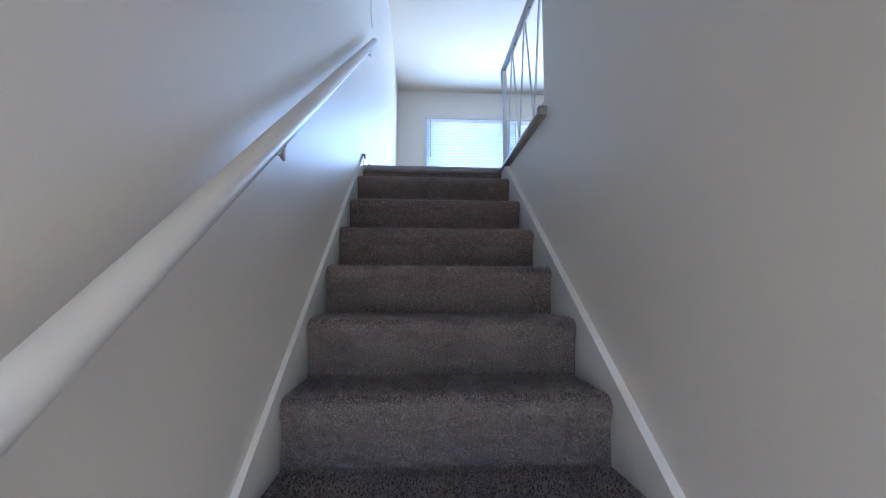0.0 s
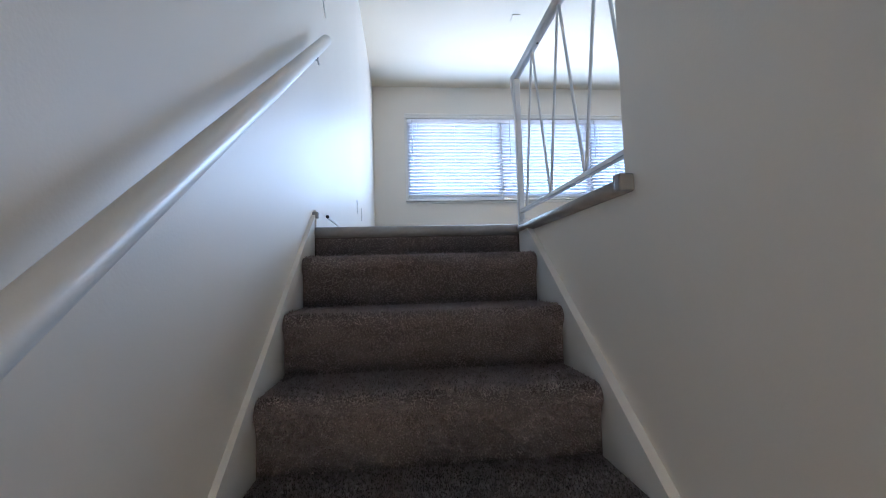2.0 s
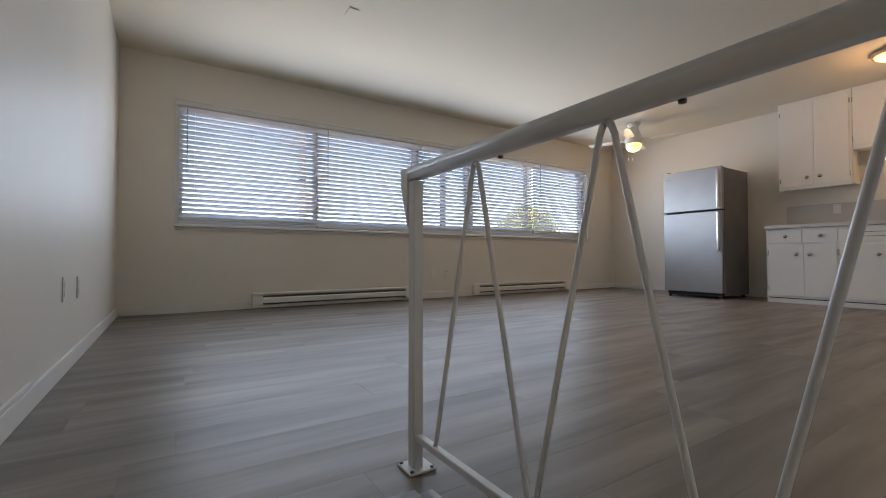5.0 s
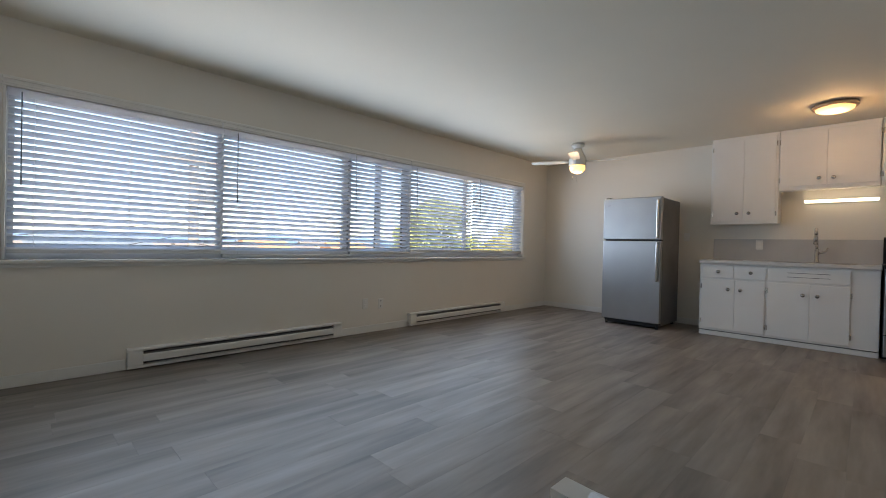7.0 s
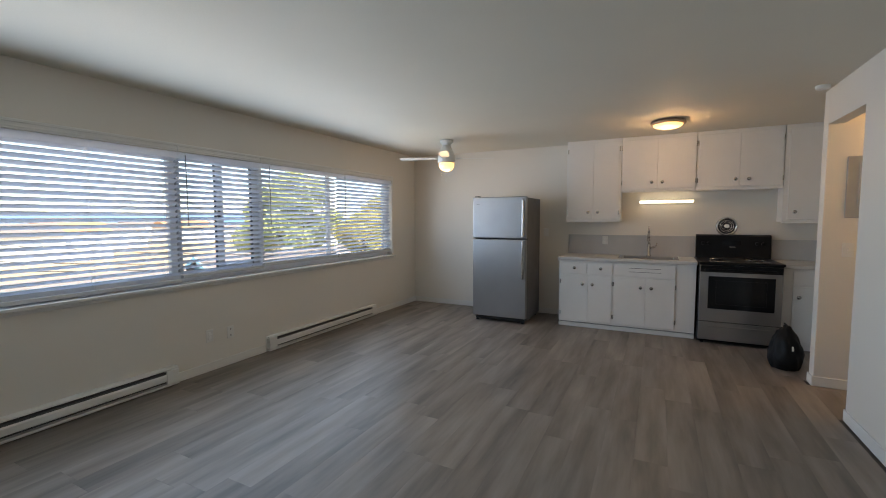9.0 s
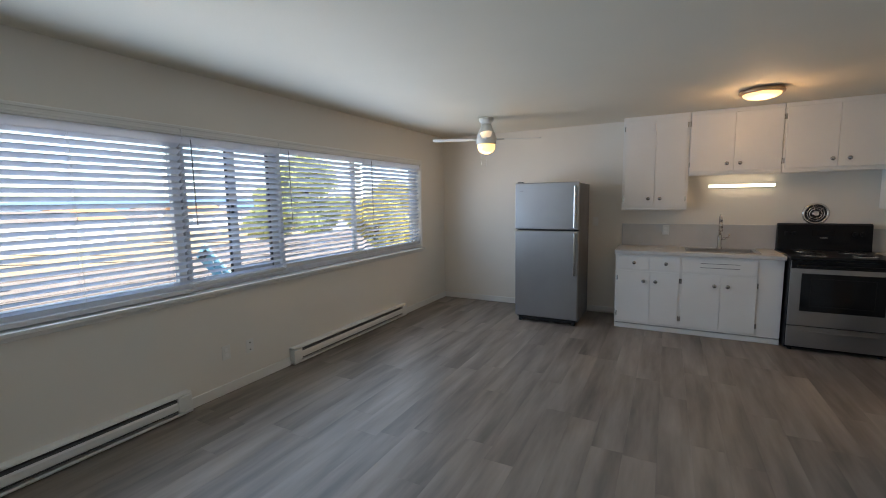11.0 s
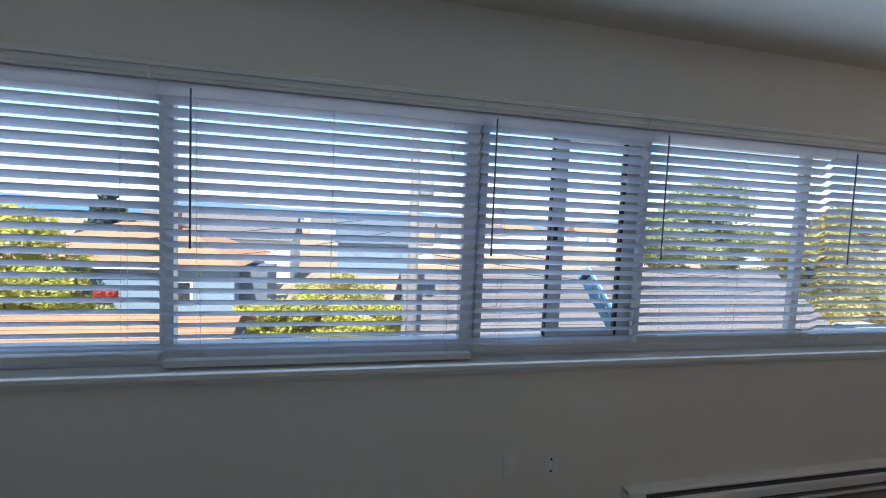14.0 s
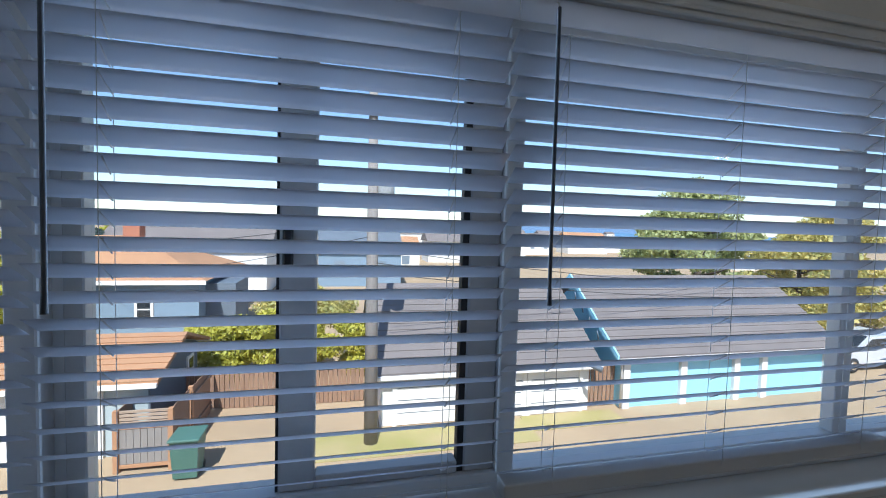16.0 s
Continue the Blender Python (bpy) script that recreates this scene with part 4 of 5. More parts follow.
dr = part("fridge_door", box(bm_new(), FX, FX + 0.0615, FY0, FY1, 0.075, 1.130, 0.010, 3), STAINLESS, fridge)
part("door_handle", box(bm_new(), FX - 0.042, FX - 0.018, 1.772, 1.80, 0.61, 1.118, 0.010, 3), CHROME, dr, "vertical bright steel handle")
part("handle_foot", box(bm_new(), FX - 0.02, FX - 0.0005, 1.776, 1.796, 0.62, 0.65, 0.003), CHROME, dr)
part("handle_foot", box(bm_new(), FX - 0.02, FX - 0.0005, 1.776, 1.796, 1.085, 1.112, 0.003), CHROME, dr)
part("badge", box(bm_new(), FX - 0.0015, FX - 0.0003, 2.40, 2.44, 1.60, 1.606), GREYSIDE, fd)
part("toe_grille", box(bm_new(), FX + 0.05, FX + 0.08, FY0 + 0.03, FY1 - 0.03, 0.022, 0.072, 0.004), GASKET, fridge)
part("hinge_cover", box(bm_new(), FX + 0.02, FX + 0.12, FY1 - 0.07, FY1 - 0.02, 1.6985, 1.715, 0.004), GREYSIDE, fridge)
for x in (FX + 0.06, 6.92):
    for y in (FY0 + 0.05, FY1 - 0.05):
        part("foot", lathe(bm_new(), [(0.02, 0.0005), (0.02, 0.02), (0.012, 0.042)], (x, y, 0), "z", 12), GASKET, fridge)

# stove
VX, VY0, VY1 = 6.36, -0.978, -0.214
stove = thing("electric_range", (6.7, -0.6, 0.0), "freestanding electric range in black and stainless steel", "stove")
part("body", box(bm_new(), VX + 0.03, 7.06, VY0, VY1, 0.02, 0.895, 0.004), BLACK, stove)
part("cooktop", box(bm_new(), VX - 0.02, 7.06, VY0 - 0.008, VY1 + 0.008, 0.896, 0.924, 0.008, 2), BLACK, stove)
bm = bm_new()
prism(bm, [(6.975, 0.925), (7.07, 0.925), (7.07, 1.205), (7.03, 1.205), (7.0, 1.19), (6.985, 0.99)], "y", VY0, VY1)
bg = part("backguard", bm, BLACK, stove)
for y in (-0.29, -0.35, -0.84, -0.9):
    part("control_knob", lathe(bm_new(), [(0.021, 0), (0.019, -0.018), (0.008, -0.02)], (6.985, y, 1.10), "x", 16), BLACK, bg)
part("display", box(bm_new(), 6.978, 6.983, -0.68, -0.50, 1.08, 1.135), BLACKGLASS, bg)
part("badge", box(bm_new(), 6.976, 6.979, -0.625, -0.565, 1.055, 1.062), CHROME, bg)
dr = part("oven_door", box(bm_new(), VX, VX + 0.0295, VY0 + 0.006, VY1 - 0.006, 0.255, 0.885, 0.005, 2), STAINLESS, stove)
part("door_top_band", box(bm_new(), VX - 0.004, VX - 0.0005, VY0 + 0.008, VY1 - 0.008, 0.81, 0.883, 0.002), BLACK, dr)
part("oven_window", box(bm_new(), VX - 0.003, VX - 0.0005, -0.91, -0.304, 0.40, 0.765, 0.002), BLACKGLASS, dr)
bm = bm_new()
for y0, y1, z0, z1 in ((-0.84, -0.375, 0.45, 0.456), (-0.84, -0.375, 0.715, 0.721), (-0.84, -0.835, 0.456, 0.715), (-0.38, -0.375, 0.456, 0.715)):
    box(bm, VX - 0.0042, VX - 0.0032, y0, y1, z0, z1)
part("window_border", bm, BLACK, dr)
bm = bm_new()
for y0, y1, z0, z1 in ((-0.917, -0.297, 0.392, 0.399), (-0.917, -0.297, 0.766, 0.773), (-0.917, -0.911, 0.399, 0.766), (-0.303, -0.297, 0.399, 0.766)):
    box(bm, VX - 0.0055, VX - 0.0006, y0, y1, z0, z1)
part("window_surround", bm, STAINLESS, dr)
part("door_handle", tube(bm_new(), [(VX - 0.005, -0.27, 0.835), (VX - 0.04, -0.275, 0.838), (VX - 0.045, -0.31, 0.84), (VX - 0.045, -0.88, 0.84), (VX - 0.04, -0.915, 0.838), (VX - 0.005, -0.92, 0.835)], 0.012, 12), BLACK, dr, "dark bar handle")
dw = part("storage_drawer", box(bm_new(), VX, VX + 0.0295, VY0 + 0.006, VY1 - 0.006, 0.045, 0.246, 0.005, 2), STAINLESS, stove)
part("drawer_grip", box(bm_new(), VX - 0.010, VX - 0.0005, VY0 + 0.1, VY1 - 0.1, 0.195, 0.212, 0.004), STAINLESS, dw)
for x, y, r in ((6.52, -0.42, 0.095), (6.52, -0.79, 0.075), (6.83, -0.42, 0.075), (6.83, -0.79, 0.095)):
    bp = part("burner_pan", lathe(bm_new(), [(r + 0.015, 0), (r + 0.015, 0.004), (r + 0.008, 0.006), (r, 0.002)], (x, y, 0.9245), "z", 24), CHROME, stove, "chrome drip pan")
    pts = []
    for i in range(70):
        a = 2 * math.pi * i / 16
        rr = 0.02 + (r - 0.028) * i / 69
        pts.append((x + rr * math.cos(a), y + rr * math.sin(a), 0.936))
    part("coil", tube(bm_new(), pts, 0.0045, 6), BLACK, bp, "black spiral heating coil")
for x in (VX + 0.06, 7.0):
    for y in (VY0 + 0.05, VY1 - 0.05):
        part("foot", lathe(bm_new(), [(0.018, 0.0005), (0.018, 0.021)], (x, y, 0), "z", 10), GASKET, stove)

# small cabinet beside the stove
bc = thing("base_cabinet", (6.79, -1.25, 0.0), "narrow white painted base cabinet beside the stove", "cabinet")
part("body", box(bm_new(), BX, E - 0.002, -1.498, -1.0, 0.05, 0.868, 0.002), CAB, bc)
part("plinth", box(bm_new(), BX + 0.006, E - 0.002, -1.498, -1.0, 0.0005, 0.0495), CAB, bc)
d = door(bc, "door", BX, -1.47, -1.08, 0.085, 0.68)
knob(d, BX - 0.014, -1.13, 0.57)
d = door(bc, "drawer", BX, -1.47, -1.08, 0.70, 0.845)
knob(d, BX - 0.014, -1.27, 0.775)
ct = thing("countertop", (6.77, -1.25, 0.87), "short pale grey laminate counter beside the stove", "countertop")
part("slab", box(bm_new(), 6.447, E - 0.001, -1.499, -0.99, 0.8695, 0.91, 0.006, 2), LAMINATE, ct)

# rubbish bag
bag = thing("rubbish_bag", (5.74, -0.88, 0.0), "full black plastic rubbish bag on the floor", "bag")
bm = bm_new()
bmesh.ops.create_icosphere(bm, subdivisions=4, radius=1.0)
for v in bm.verts:
    p = v.co.copy()
    nz = noise.noise(p * 2.3) * 0.16 + noise.noise(p * 6.0) * 0.07
    s = 1 + nz
    zz = max(p.z, -0.55)
    v.co = Vector((5.77 + 0.14 * p.x * s * (1.0 - 0.28 * max(zz, 0)), -0.885 + 0.13 * p.y * s * (1.0 - 0.2 * max(zz, 0)), 0.003 + (zz + 0.55) * 0.25 * (1 + nz * 0.5)))
for f in bm.faces:
    f.smooth = True
part("sack", bm, BAGMAT, bag)
part("tie", tube(bm_new(), [(5.76, -0.885, 0.36), (5.76, -0.87, 0.405), (5.78, -0.885, 0.40), (5.80, -0.875, 0.42)], [0.012, 0.016, 0.014, 0.006], 8), BAGMAT, bag)
part("print", box(bm_new(), 5.620, 5.632, -0.915, -0.903, 0.20, 0.24), TRIM, bag, "small white printed mark")

# ceiling lamp
lamp = thing("ceiling_light", (5.993, 0.155, H - 0.09), "flush ceiling light with a bronze rim and lit frosted glass", "ceiling light")
bm = bm_new()
lathe(bm, [(0.131, -0.0005), (0.165, -0.012), (0.171, -0.032), (0.165, -0.045), (0.146, -0.048), (0.144, -0.04)], (5.993, 0.155, H), "z", 40)
part("rim", bm, BRONZE, lamp, "brushed bronze rim")
part("glass_bowl", lathe(bm_new(), [(0.144, -0.043), (0.139, -0.058), (0.113, -0.074), (0.070, -0.086), (0.017, -0.09)], (5.993, 0.155, H), "z", 36), BULB, lamp, "glowing frosted glass")

# lamp in the hall, added out of view for its warm light
hl = thing("ceiling_light", (4.99, -1.95, H - 0.09), "small flush ceiling light added out of view in the hall", "ceiling light")
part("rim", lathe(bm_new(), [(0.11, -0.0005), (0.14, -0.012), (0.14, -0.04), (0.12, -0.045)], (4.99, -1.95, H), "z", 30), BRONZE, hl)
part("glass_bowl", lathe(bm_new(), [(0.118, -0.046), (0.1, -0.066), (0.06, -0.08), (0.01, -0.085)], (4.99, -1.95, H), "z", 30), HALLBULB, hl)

# ceiling fan
CX, CY = 5.946, 2.751
fan = thing("ceiling_fan", (CX, CY, 2.04), "white flush ceiling fan with a lit globe", "ceiling fan")
part("canopy", lathe(bm_new(), [(0.085, -0.0005), (0.085, -0.03), (0.07, -0.05), (0.055, -0.07)], (CX, CY, H), "z", 28), TRIM, fan)
part("motor", lathe(bm_new(), [(0.055, 2.376), (0.07, 2.33), (0.10, 2.27), (0.115, 2.22), (0.115, 2.16), (0.105, 2.145)], (CX, CY, 0), "z", 32), TRIM, fan)
part("glass_globe", lathe(bm_new(), [(0.10, 2.144), (0.104, 2.12), (0.095, 2.085), (0.07, 2.055), (0.03, 2.04), (0.008, 2.037)], (CX, CY, 0), "z", 30), FANBULB, fan, "glowing opal glass")
for i in range(4):
    a = radians(112 + 90 * i)
    d, s = Vector((math.cos(a), math.sin(a), 0)), Vector((-math.sin(a), math.cos(a), 0))
    c = Vector((CX, CY, 2.205))
    bm = bm_new()
    outline = [(0.15, 0.045), (0.30, 0.056), (0.50, 0.062), (0.60, 0.056), (0.625, 0.03)]
    outline = outline + [(r, -w) for r, w in outline[::-1]]
    tops, bots = [], []
    for r, w in outline:
        p = c + d * r + s * w + Vector((0, 0, w * 0.12))
        tops.append(bm.verts.new(p + Vector((0, 0, 0.003))))
        bots.append(bm.verts.new(p - Vector((0, 0, 0.003))))
    bm.faces.new(tops)
    bm.faces.new(bots[::-1])
    k = len(tops)
    for j in range(k):
        bm.faces.new((tops[j], bots[j], bots[(j + 1) % k], tops[(j + 1) % k]))
    bl = part("blade", bm, TRIM, fan)
    part("blade_arm", tube(bm_new(), [c + d * 0.09, c + d * 0.14, c + d * 0.2], [0.014, 0.012, 0.01], 8), TRIM, bl)
for dy, z in ((-0.03, 1.90), (0.03, 1.92)):
    ch = part("pull_chain", tube(bm_new(), [(CX - 0.08, CY + dy, 2.145), (CX - 0.083, CY + dy, z)], 0.0012, 5), CHROME, fan)
    part("chain_bead", lathe(bm_new(), [(0.002, 0.02), (0.005, 0.01), (0.005, -0.005), (0.002, -0.012)], (CX - 0.083, CY + dy, z), "z", 8), TRIM, ch)


# ---- outdoors ----
G = -4.72
bm = bm_new()
vs = [bm.verts.new(p) for p in ((-3000, 4.6, G), (3000, 4.6, G), (3000, 4000, G), (-3000, 4000, G))]
bm.faces.new(vs)
vs2 = [bm.verts.new(p) for p in ((-3000, -3000, G), (3000, -3000, G))]
bm.faces.new((vs2[0], vs2[1], vs[1], vs[0]))
structure("ground", bm, GROUND, "pale sandy gravel ground behind the building", "ground")
bm = bm_new()
box(bm, -0.14, E + 0.14, N + 0.161, N + 0.2, G, WZ0 - 0.04)
box(bm, -14, 22, N + 0.161, N + 0.19, G, -0.3)
structure("wall_outside", bm, WHITEWALL, "pale outer wall of the building below the window", "wall")
bm = bm_new()
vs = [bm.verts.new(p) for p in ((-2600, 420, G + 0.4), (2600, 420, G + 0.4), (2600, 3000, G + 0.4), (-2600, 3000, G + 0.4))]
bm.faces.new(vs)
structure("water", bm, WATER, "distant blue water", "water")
bm = bm_new()
prev = None
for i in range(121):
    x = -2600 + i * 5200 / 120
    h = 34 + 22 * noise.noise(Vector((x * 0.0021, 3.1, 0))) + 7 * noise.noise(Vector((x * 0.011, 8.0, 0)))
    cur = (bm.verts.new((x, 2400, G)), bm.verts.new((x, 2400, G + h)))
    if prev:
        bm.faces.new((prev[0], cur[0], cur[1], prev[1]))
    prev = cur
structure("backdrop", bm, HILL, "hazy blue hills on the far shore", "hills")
bm = bm_new()
for x0, x1, y0, y1 in ((2.6, 9.5, 14.3, 15.7), (9.5, 12.9, 14.9, 15.9)):
    box(bm, x0, x1, y0, y1, G + 0.004, G + 0.03)
structure("lawn", bm, GRASS, "strip of dry yellow-green grass before the garages", "grass")

rng = np.random.default_rng(7)


def leaves(name, clumps, n, size, material, parent):
    """Leaf quads strewn over the shells of clumps (x, y, z, rx, ry, rz)."""
    cl = np.array(clumps, float)
    w = cl[:, 3] * cl[:, 5]
    pick = rng.choice(len(cl), n, p=w / w.sum())
    d = rng.normal(0, 1, (n, 3))
    d /= np.linalg.norm(d, axis=1, keepdims=True)
    rad = 0.55 + 0.5 * rng.random((n, 1)) ** 0.6
    c = cl[pick, :3] + d * rad * cl[pick, 3:]
    a = rng.normal(0, 1, (n, 3))
    a /= np.linalg.norm(a, axis=1, keepdims=True)
    b = np.cross(a, d + rng.normal(0, 0.6, (n, 3)))
    b /= np.linalg.norm(b, axis=1, keepdims=True) + 1e-9
    s = size * (0.6 + 0.8 * rng.random((n, 1)))
    v = np.stack([c - a * s, c + b * s * 0.5, c + a * s, c - b * s * 0.5], 1).reshape(-1, 3) - np.array(root_place(parent))
    me = bpy.data.meshes.new(name)
    me.vertices.add(len(v))
    me.vertices.foreach_set("co", v.ravel())
    me.loops.add(n * 4)
    me.loops.foreach_set("vertex_index", np.arange(n * 4))
    me.polygons.add(n)
    me.polygons.foreach_set("loop_start", np.arange(n) * 4)
    me.update(calc_edges=True)
    me.materials.append(material)
    ob = new(name, me)
    ob.parent = parent
    return ob


def tree(x, y, top, width, material, label, n=9000, leaf=0.16, conic=0.0, low=0.15, name="tree"):
    th = thing(name, (x, y, G), label, "tree")
    h = top - G
    bm = bm_new()
    tube(bm, [(x, y, G), (x + 0.05, y, G + h * 0.3), (x - 0.08, y + 0.05, G + h * 0.6), (x, y, G + h * 0.9)], [h * 0.035, h * 0.028, h * 0.018, h * 0.005], 10)
    for i in range(9):
        a = rng.random() * 6.28
        z = G + h * (0.22 + 0.06 * i)
        r = width * 0.38 * (1 - conic * (z - G) / h)
        tube(bm, [(x, y, z), (x + r * 0.5 * math.cos(a), y + r * 0.5 * math.sin(a), z + 0.12 * r), (x + r * math.cos(a), y + r * math.sin(a), z + 0.3 * r)], [h * 0.014, h * 0.009, h * 0.003], 6)
    part("trunk", bm, BARK, th)
    cl = []
    for i in range(46):
        f = low + (0.97 - low) * rng.random()
        r = width / 2 * ((1 - f) * conic * 1.35 + (1 - conic) * math.sin(math.pi * min(1, 0.16 + 0.8 * f)))
        a, q = rng.random() * 6.28, math.sqrt(rng.random())
        cr = width * (0.09 + 0.08 * rng.random()) * (1 - 0.45 * conic * f)
        cl.append((x + r * q * math.cos(a), y + r * q * math.sin(a), G + h * f, cr, cr, cr * 0.75))
    leaves("crown", cl, n, leaf, material, th)
    return th


def gable(name, x0, x1, y0, y1, eave, ridge, wall, roof, label, over=0.35):
    """A house with its ridge along x."""
    th = thing(name, ((x0 + x1) / 2, (y0 + y1) / 2, G), label, "house" if "garage" not in name else "garage")
    ym = (y0 + y1) / 2
    bm = prism(bm_new(), [(y0, G), (y1, G), (y1, eave), (ym, ridge - 0.1), (y0, eave)], "x", x0, x1)
    part("wall", bm, wall, th)
    sl = (ridge - eave) / (ym - y0)
    t = 0.1
    for s, yb in ((1, y0), (-1, y1)):
        ye = yb - s * over
        ze = eave - over * sl
        part("roof", prism(bm_new(), [(ye, ze + 0.02), (ym, ridge), (ym, ridge + t), (ye, ze + t + 0.02)], "x", x0 - over, x1 + over), roof, th)
        part("gutter", box(bm_new(), x0 - over, x1 + over, min(ye, ye - s * 0.1), max(ye, ye - s * 0.1), ze - 0.03, ze + 0.09, 0.01), WHITEWALL, th)
    return th


def courses(th, x0, x1, y0, ym, eave, ridge, over, material, rows):
    """Shingle courses lapped up the near slope of a roof."""
    sl = (ridge - eave) / (ym - y0)
    ya, za = y0 - over, eave - over * sl + 0.12
    for i in range(rows):
        f0, f1 = i / rows, (i + 1) / rows
        pa, pb = (ya + (ym - ya) * f0, za + (ridge + 0.1 - za) * f0), (ya + (ym - ya) * f1, za + (ridge + 0.1 - za) * f1)
        part("shingle_course", prism(bm_new(), [(pa[0], pa[1] + 0.002), (pb[0], pb[1] + 0.002), (pb[0], pb[1] + 0.008), (pa[0] - 0.01, pa[1] + 0.034)], "x", x0 - over, x1 + over), material, th)


def window_on(th, x0, x1, z0, z1, y):
    f = part("window", box(bm_new(), x0, x1, y - 0.07, y - 0.002, z0, z1), WHITEWALL, th, "white framed window")
    m = (z0 + z1) / 2
    for a, b in ((z0 + 0.1, m - 0.04), (m + 0.04, z1 - 0.1)):
        part("pane", box(bm_new(), x0 + 0.14, x1 - 0.14, y - 0.085, y - 0.072, a, b), CARGLASS, f)


def garage_doors(th, xs, z1, y, frame_m, leaf_m):
    for x0, x1 in xs:
        d = part("garage_door", box(bm_new(), x0, x1, y - 0.05, y - 0.002, G + 0.02, z1), leaf_m, th)
        for a, b, c, e in ((x0 - 0.14, x0, G, z1), (x1, x1 + 0.14, G, z1), (x0 - 0.14, x1 + 0.14, z1, z1 + 0.14)):
            part("door_trim", box(bm_new(), a, b, y - 0.08, y - 0.002, c, e), frame_m, d)
        for k in range(1, 4):
            zz = G + (z1 - G) * k / 4
            part("groove", box(bm_new(), x0 + 0.03, x1 - 0.03, y - 0.054, y - 0.0505, zz - 0.012, zz + 0.012), DARKWALL, d)


# turquoise garage with a long grey roof
g1 = gable("garage", 13.35, 23.0, 16.0, 22.2, -2.72, -0.45, CYAN, GREYROOF, "turquoise garage row with white posts and a long grey roof", 0.3)
courses(g1, 13.35, 23.0, 16.0, 19.1, -2.72, -0.45, 0.3, GREYROOF, 14)
for x in (13.5, 15.9, 18.3, 19.6, 22.8):
    part("post", box(bm_new(), x - 0.13, x + 0.13, 15.86, 15.998, G, -2.85), WHITEWALL, g1, "white post")
part("fascia", box(bm_new(), 13.05, 23.3, 15.60, 15.66, -3.0, -2.86), WHITEWALL, g1)
for s, yy in ((1, 16.0), (-1, 22.2)):
    ym = 19.1
    part("bargeboard", prism(bm_new(), [(yy - s * 0.3, -2.94), (ym, -0.48), (ym, -0.28), (yy - s * 0.3, -2.74)], "x", 12.98, 13.04), CYAN, g1)
for k in range(4):
    yk, zk = 16.9 + k * 0.55, -2.15 + k * 0.4
    part("rake_bracket", tube(bm_new(), [(13.0, yk, zk - 0.35), (12.93, yk, zk - 0.02)], 0.03, 6), DARKWALL, g1)
part("downpipe", tube(bm_new(), [(13.25, 15.75, -2.9), (13.3, 15.9, -3.1), (13.3, 15.9, G + 0.05)], 0.04, 8), WHITEWALL, g1)
# white garage
g2 = gable("garage", 4.9, 12.1, 16.05, 22.0, -2.9, -0.75, WHITEWALL, GREYROOF, "white garage row with a grey shingle roof", 0.3)
courses(g2, 4.9, 12.1, 16.05, 19.02, -2.9, -0.75, 0.3, GREYROOF, 14)
garage_doors(g2, [(5.4, 7.4), (7.8, 9.6), (9.9, 11.7)], -3.12, 16.05, WHITEWALL, WHITEWALL)
part("wall_lamp", tube(bm_new(), [(11.6, 15.7, -2.95), (11.5, 15.3, -2.8), (11.9, 15.0, -2.95)], [0.03, 0.05, 0.1], 8), DARKWALL, g2)
# turquoise garage with tan roof, to the west
g3 = gable("garage", -13.0, -1.25, 15.6, 19.4, -2.66, -2.02, PALECYAN, ORANGEROOF, "pale turquoise garage with white door frames and a tan roof", 0.35)
courses(g3, -13.0, -1.25, 15.6, 17.5, -2.66, -2.02, 0.35, ORANGEROOF, 9)
garage_doors(g3, [(-4.3, -2.4), (-7.2, -5.2), (-10.2, -8.2)], -3.0, 15.6, WHITEWALL, PALECYAN)
# This gable end lies in shade; the dark slate sheet carries that as colour.
part("shaded_end_wall", prism(bm_new(), [(15.6, G), (19.4, G), (19.4, -2.7), (17.5, -2.14), (15.6, -2.7)], "x", -1.249, -1.20), DARKWALL, g3, "slate grey gable end with its shade put into the colour")
gw = part("window", box(bm_new(), -1.199, -1.15, 18.3, 18.9, -3.5, -2.95), WHITEWALL, g3, "small white framed window")
part("pane", box(bm_new(), -1.149, -1.14, 18.4, 18.8, -3.4, -3.05), CARGLASS, gw)
# blue house with tan hip roof and chimney
hs = thing("house", (-9.5, 33, G), "pale blue house with a tan hip roof and brick chimney", "house")
hx0, hx1, hy0, hy1, he, hr = -16.5, -3.9, 28.8, 38.0, -1.75, 0.45
part("wall", box(bm_new(), hx0, hx1, hy0, hy1, G, he), BLUEWALL, hs)
bm = bm_new()
o = 0.5
c = [bm.verts.new(p) for p in ((hx0 - o, hy0 - o, he), (hx1 + o, hy0 - o, he), (hx1 + o, hy1 + o, he), (hx0 - o, hy1 + o, he))]
r1, r2 = bm.verts.new((hx0 + 4.8, 33.4, hr)), bm.verts.new((hx1 - 4.6, 33.4, hr))
for f in ((c[0], c[1], r2, r1), (c[1], c[2], r2), (c[2], c[3], r1, r2), (c[3], c[0], r1), (c[3], c[2], c[1], c[0])):
    bm.faces.new(f)
rf = part("roof", bm, ORANGEROOF, hs)
part("chimney", box(bm_new(), -9.0, -8.1, 32.2, 33.0, hr - 1.2, hr + 1.15, 0.03), BRICK, rf, "red brick chimney")
part("eaves", box(bm_new(), hx0 - o, hx1 + o, hy0 - o - 0.06, hy0 - o, he - 0.2, he + 0.03), WHITEWALL, hs)
window_on(hs, -7.0, -6.1, -4.0, -2.65, hy0)
window_on(hs, -13.4, -11.6, -3.6, -2.3, hy0)
part("porch", box(bm_new(), hx1 + 0.001, hx1 + 1.6, 30.0, 33.5, G, he - 0.35), DARKWALL, hs, "dark porch")

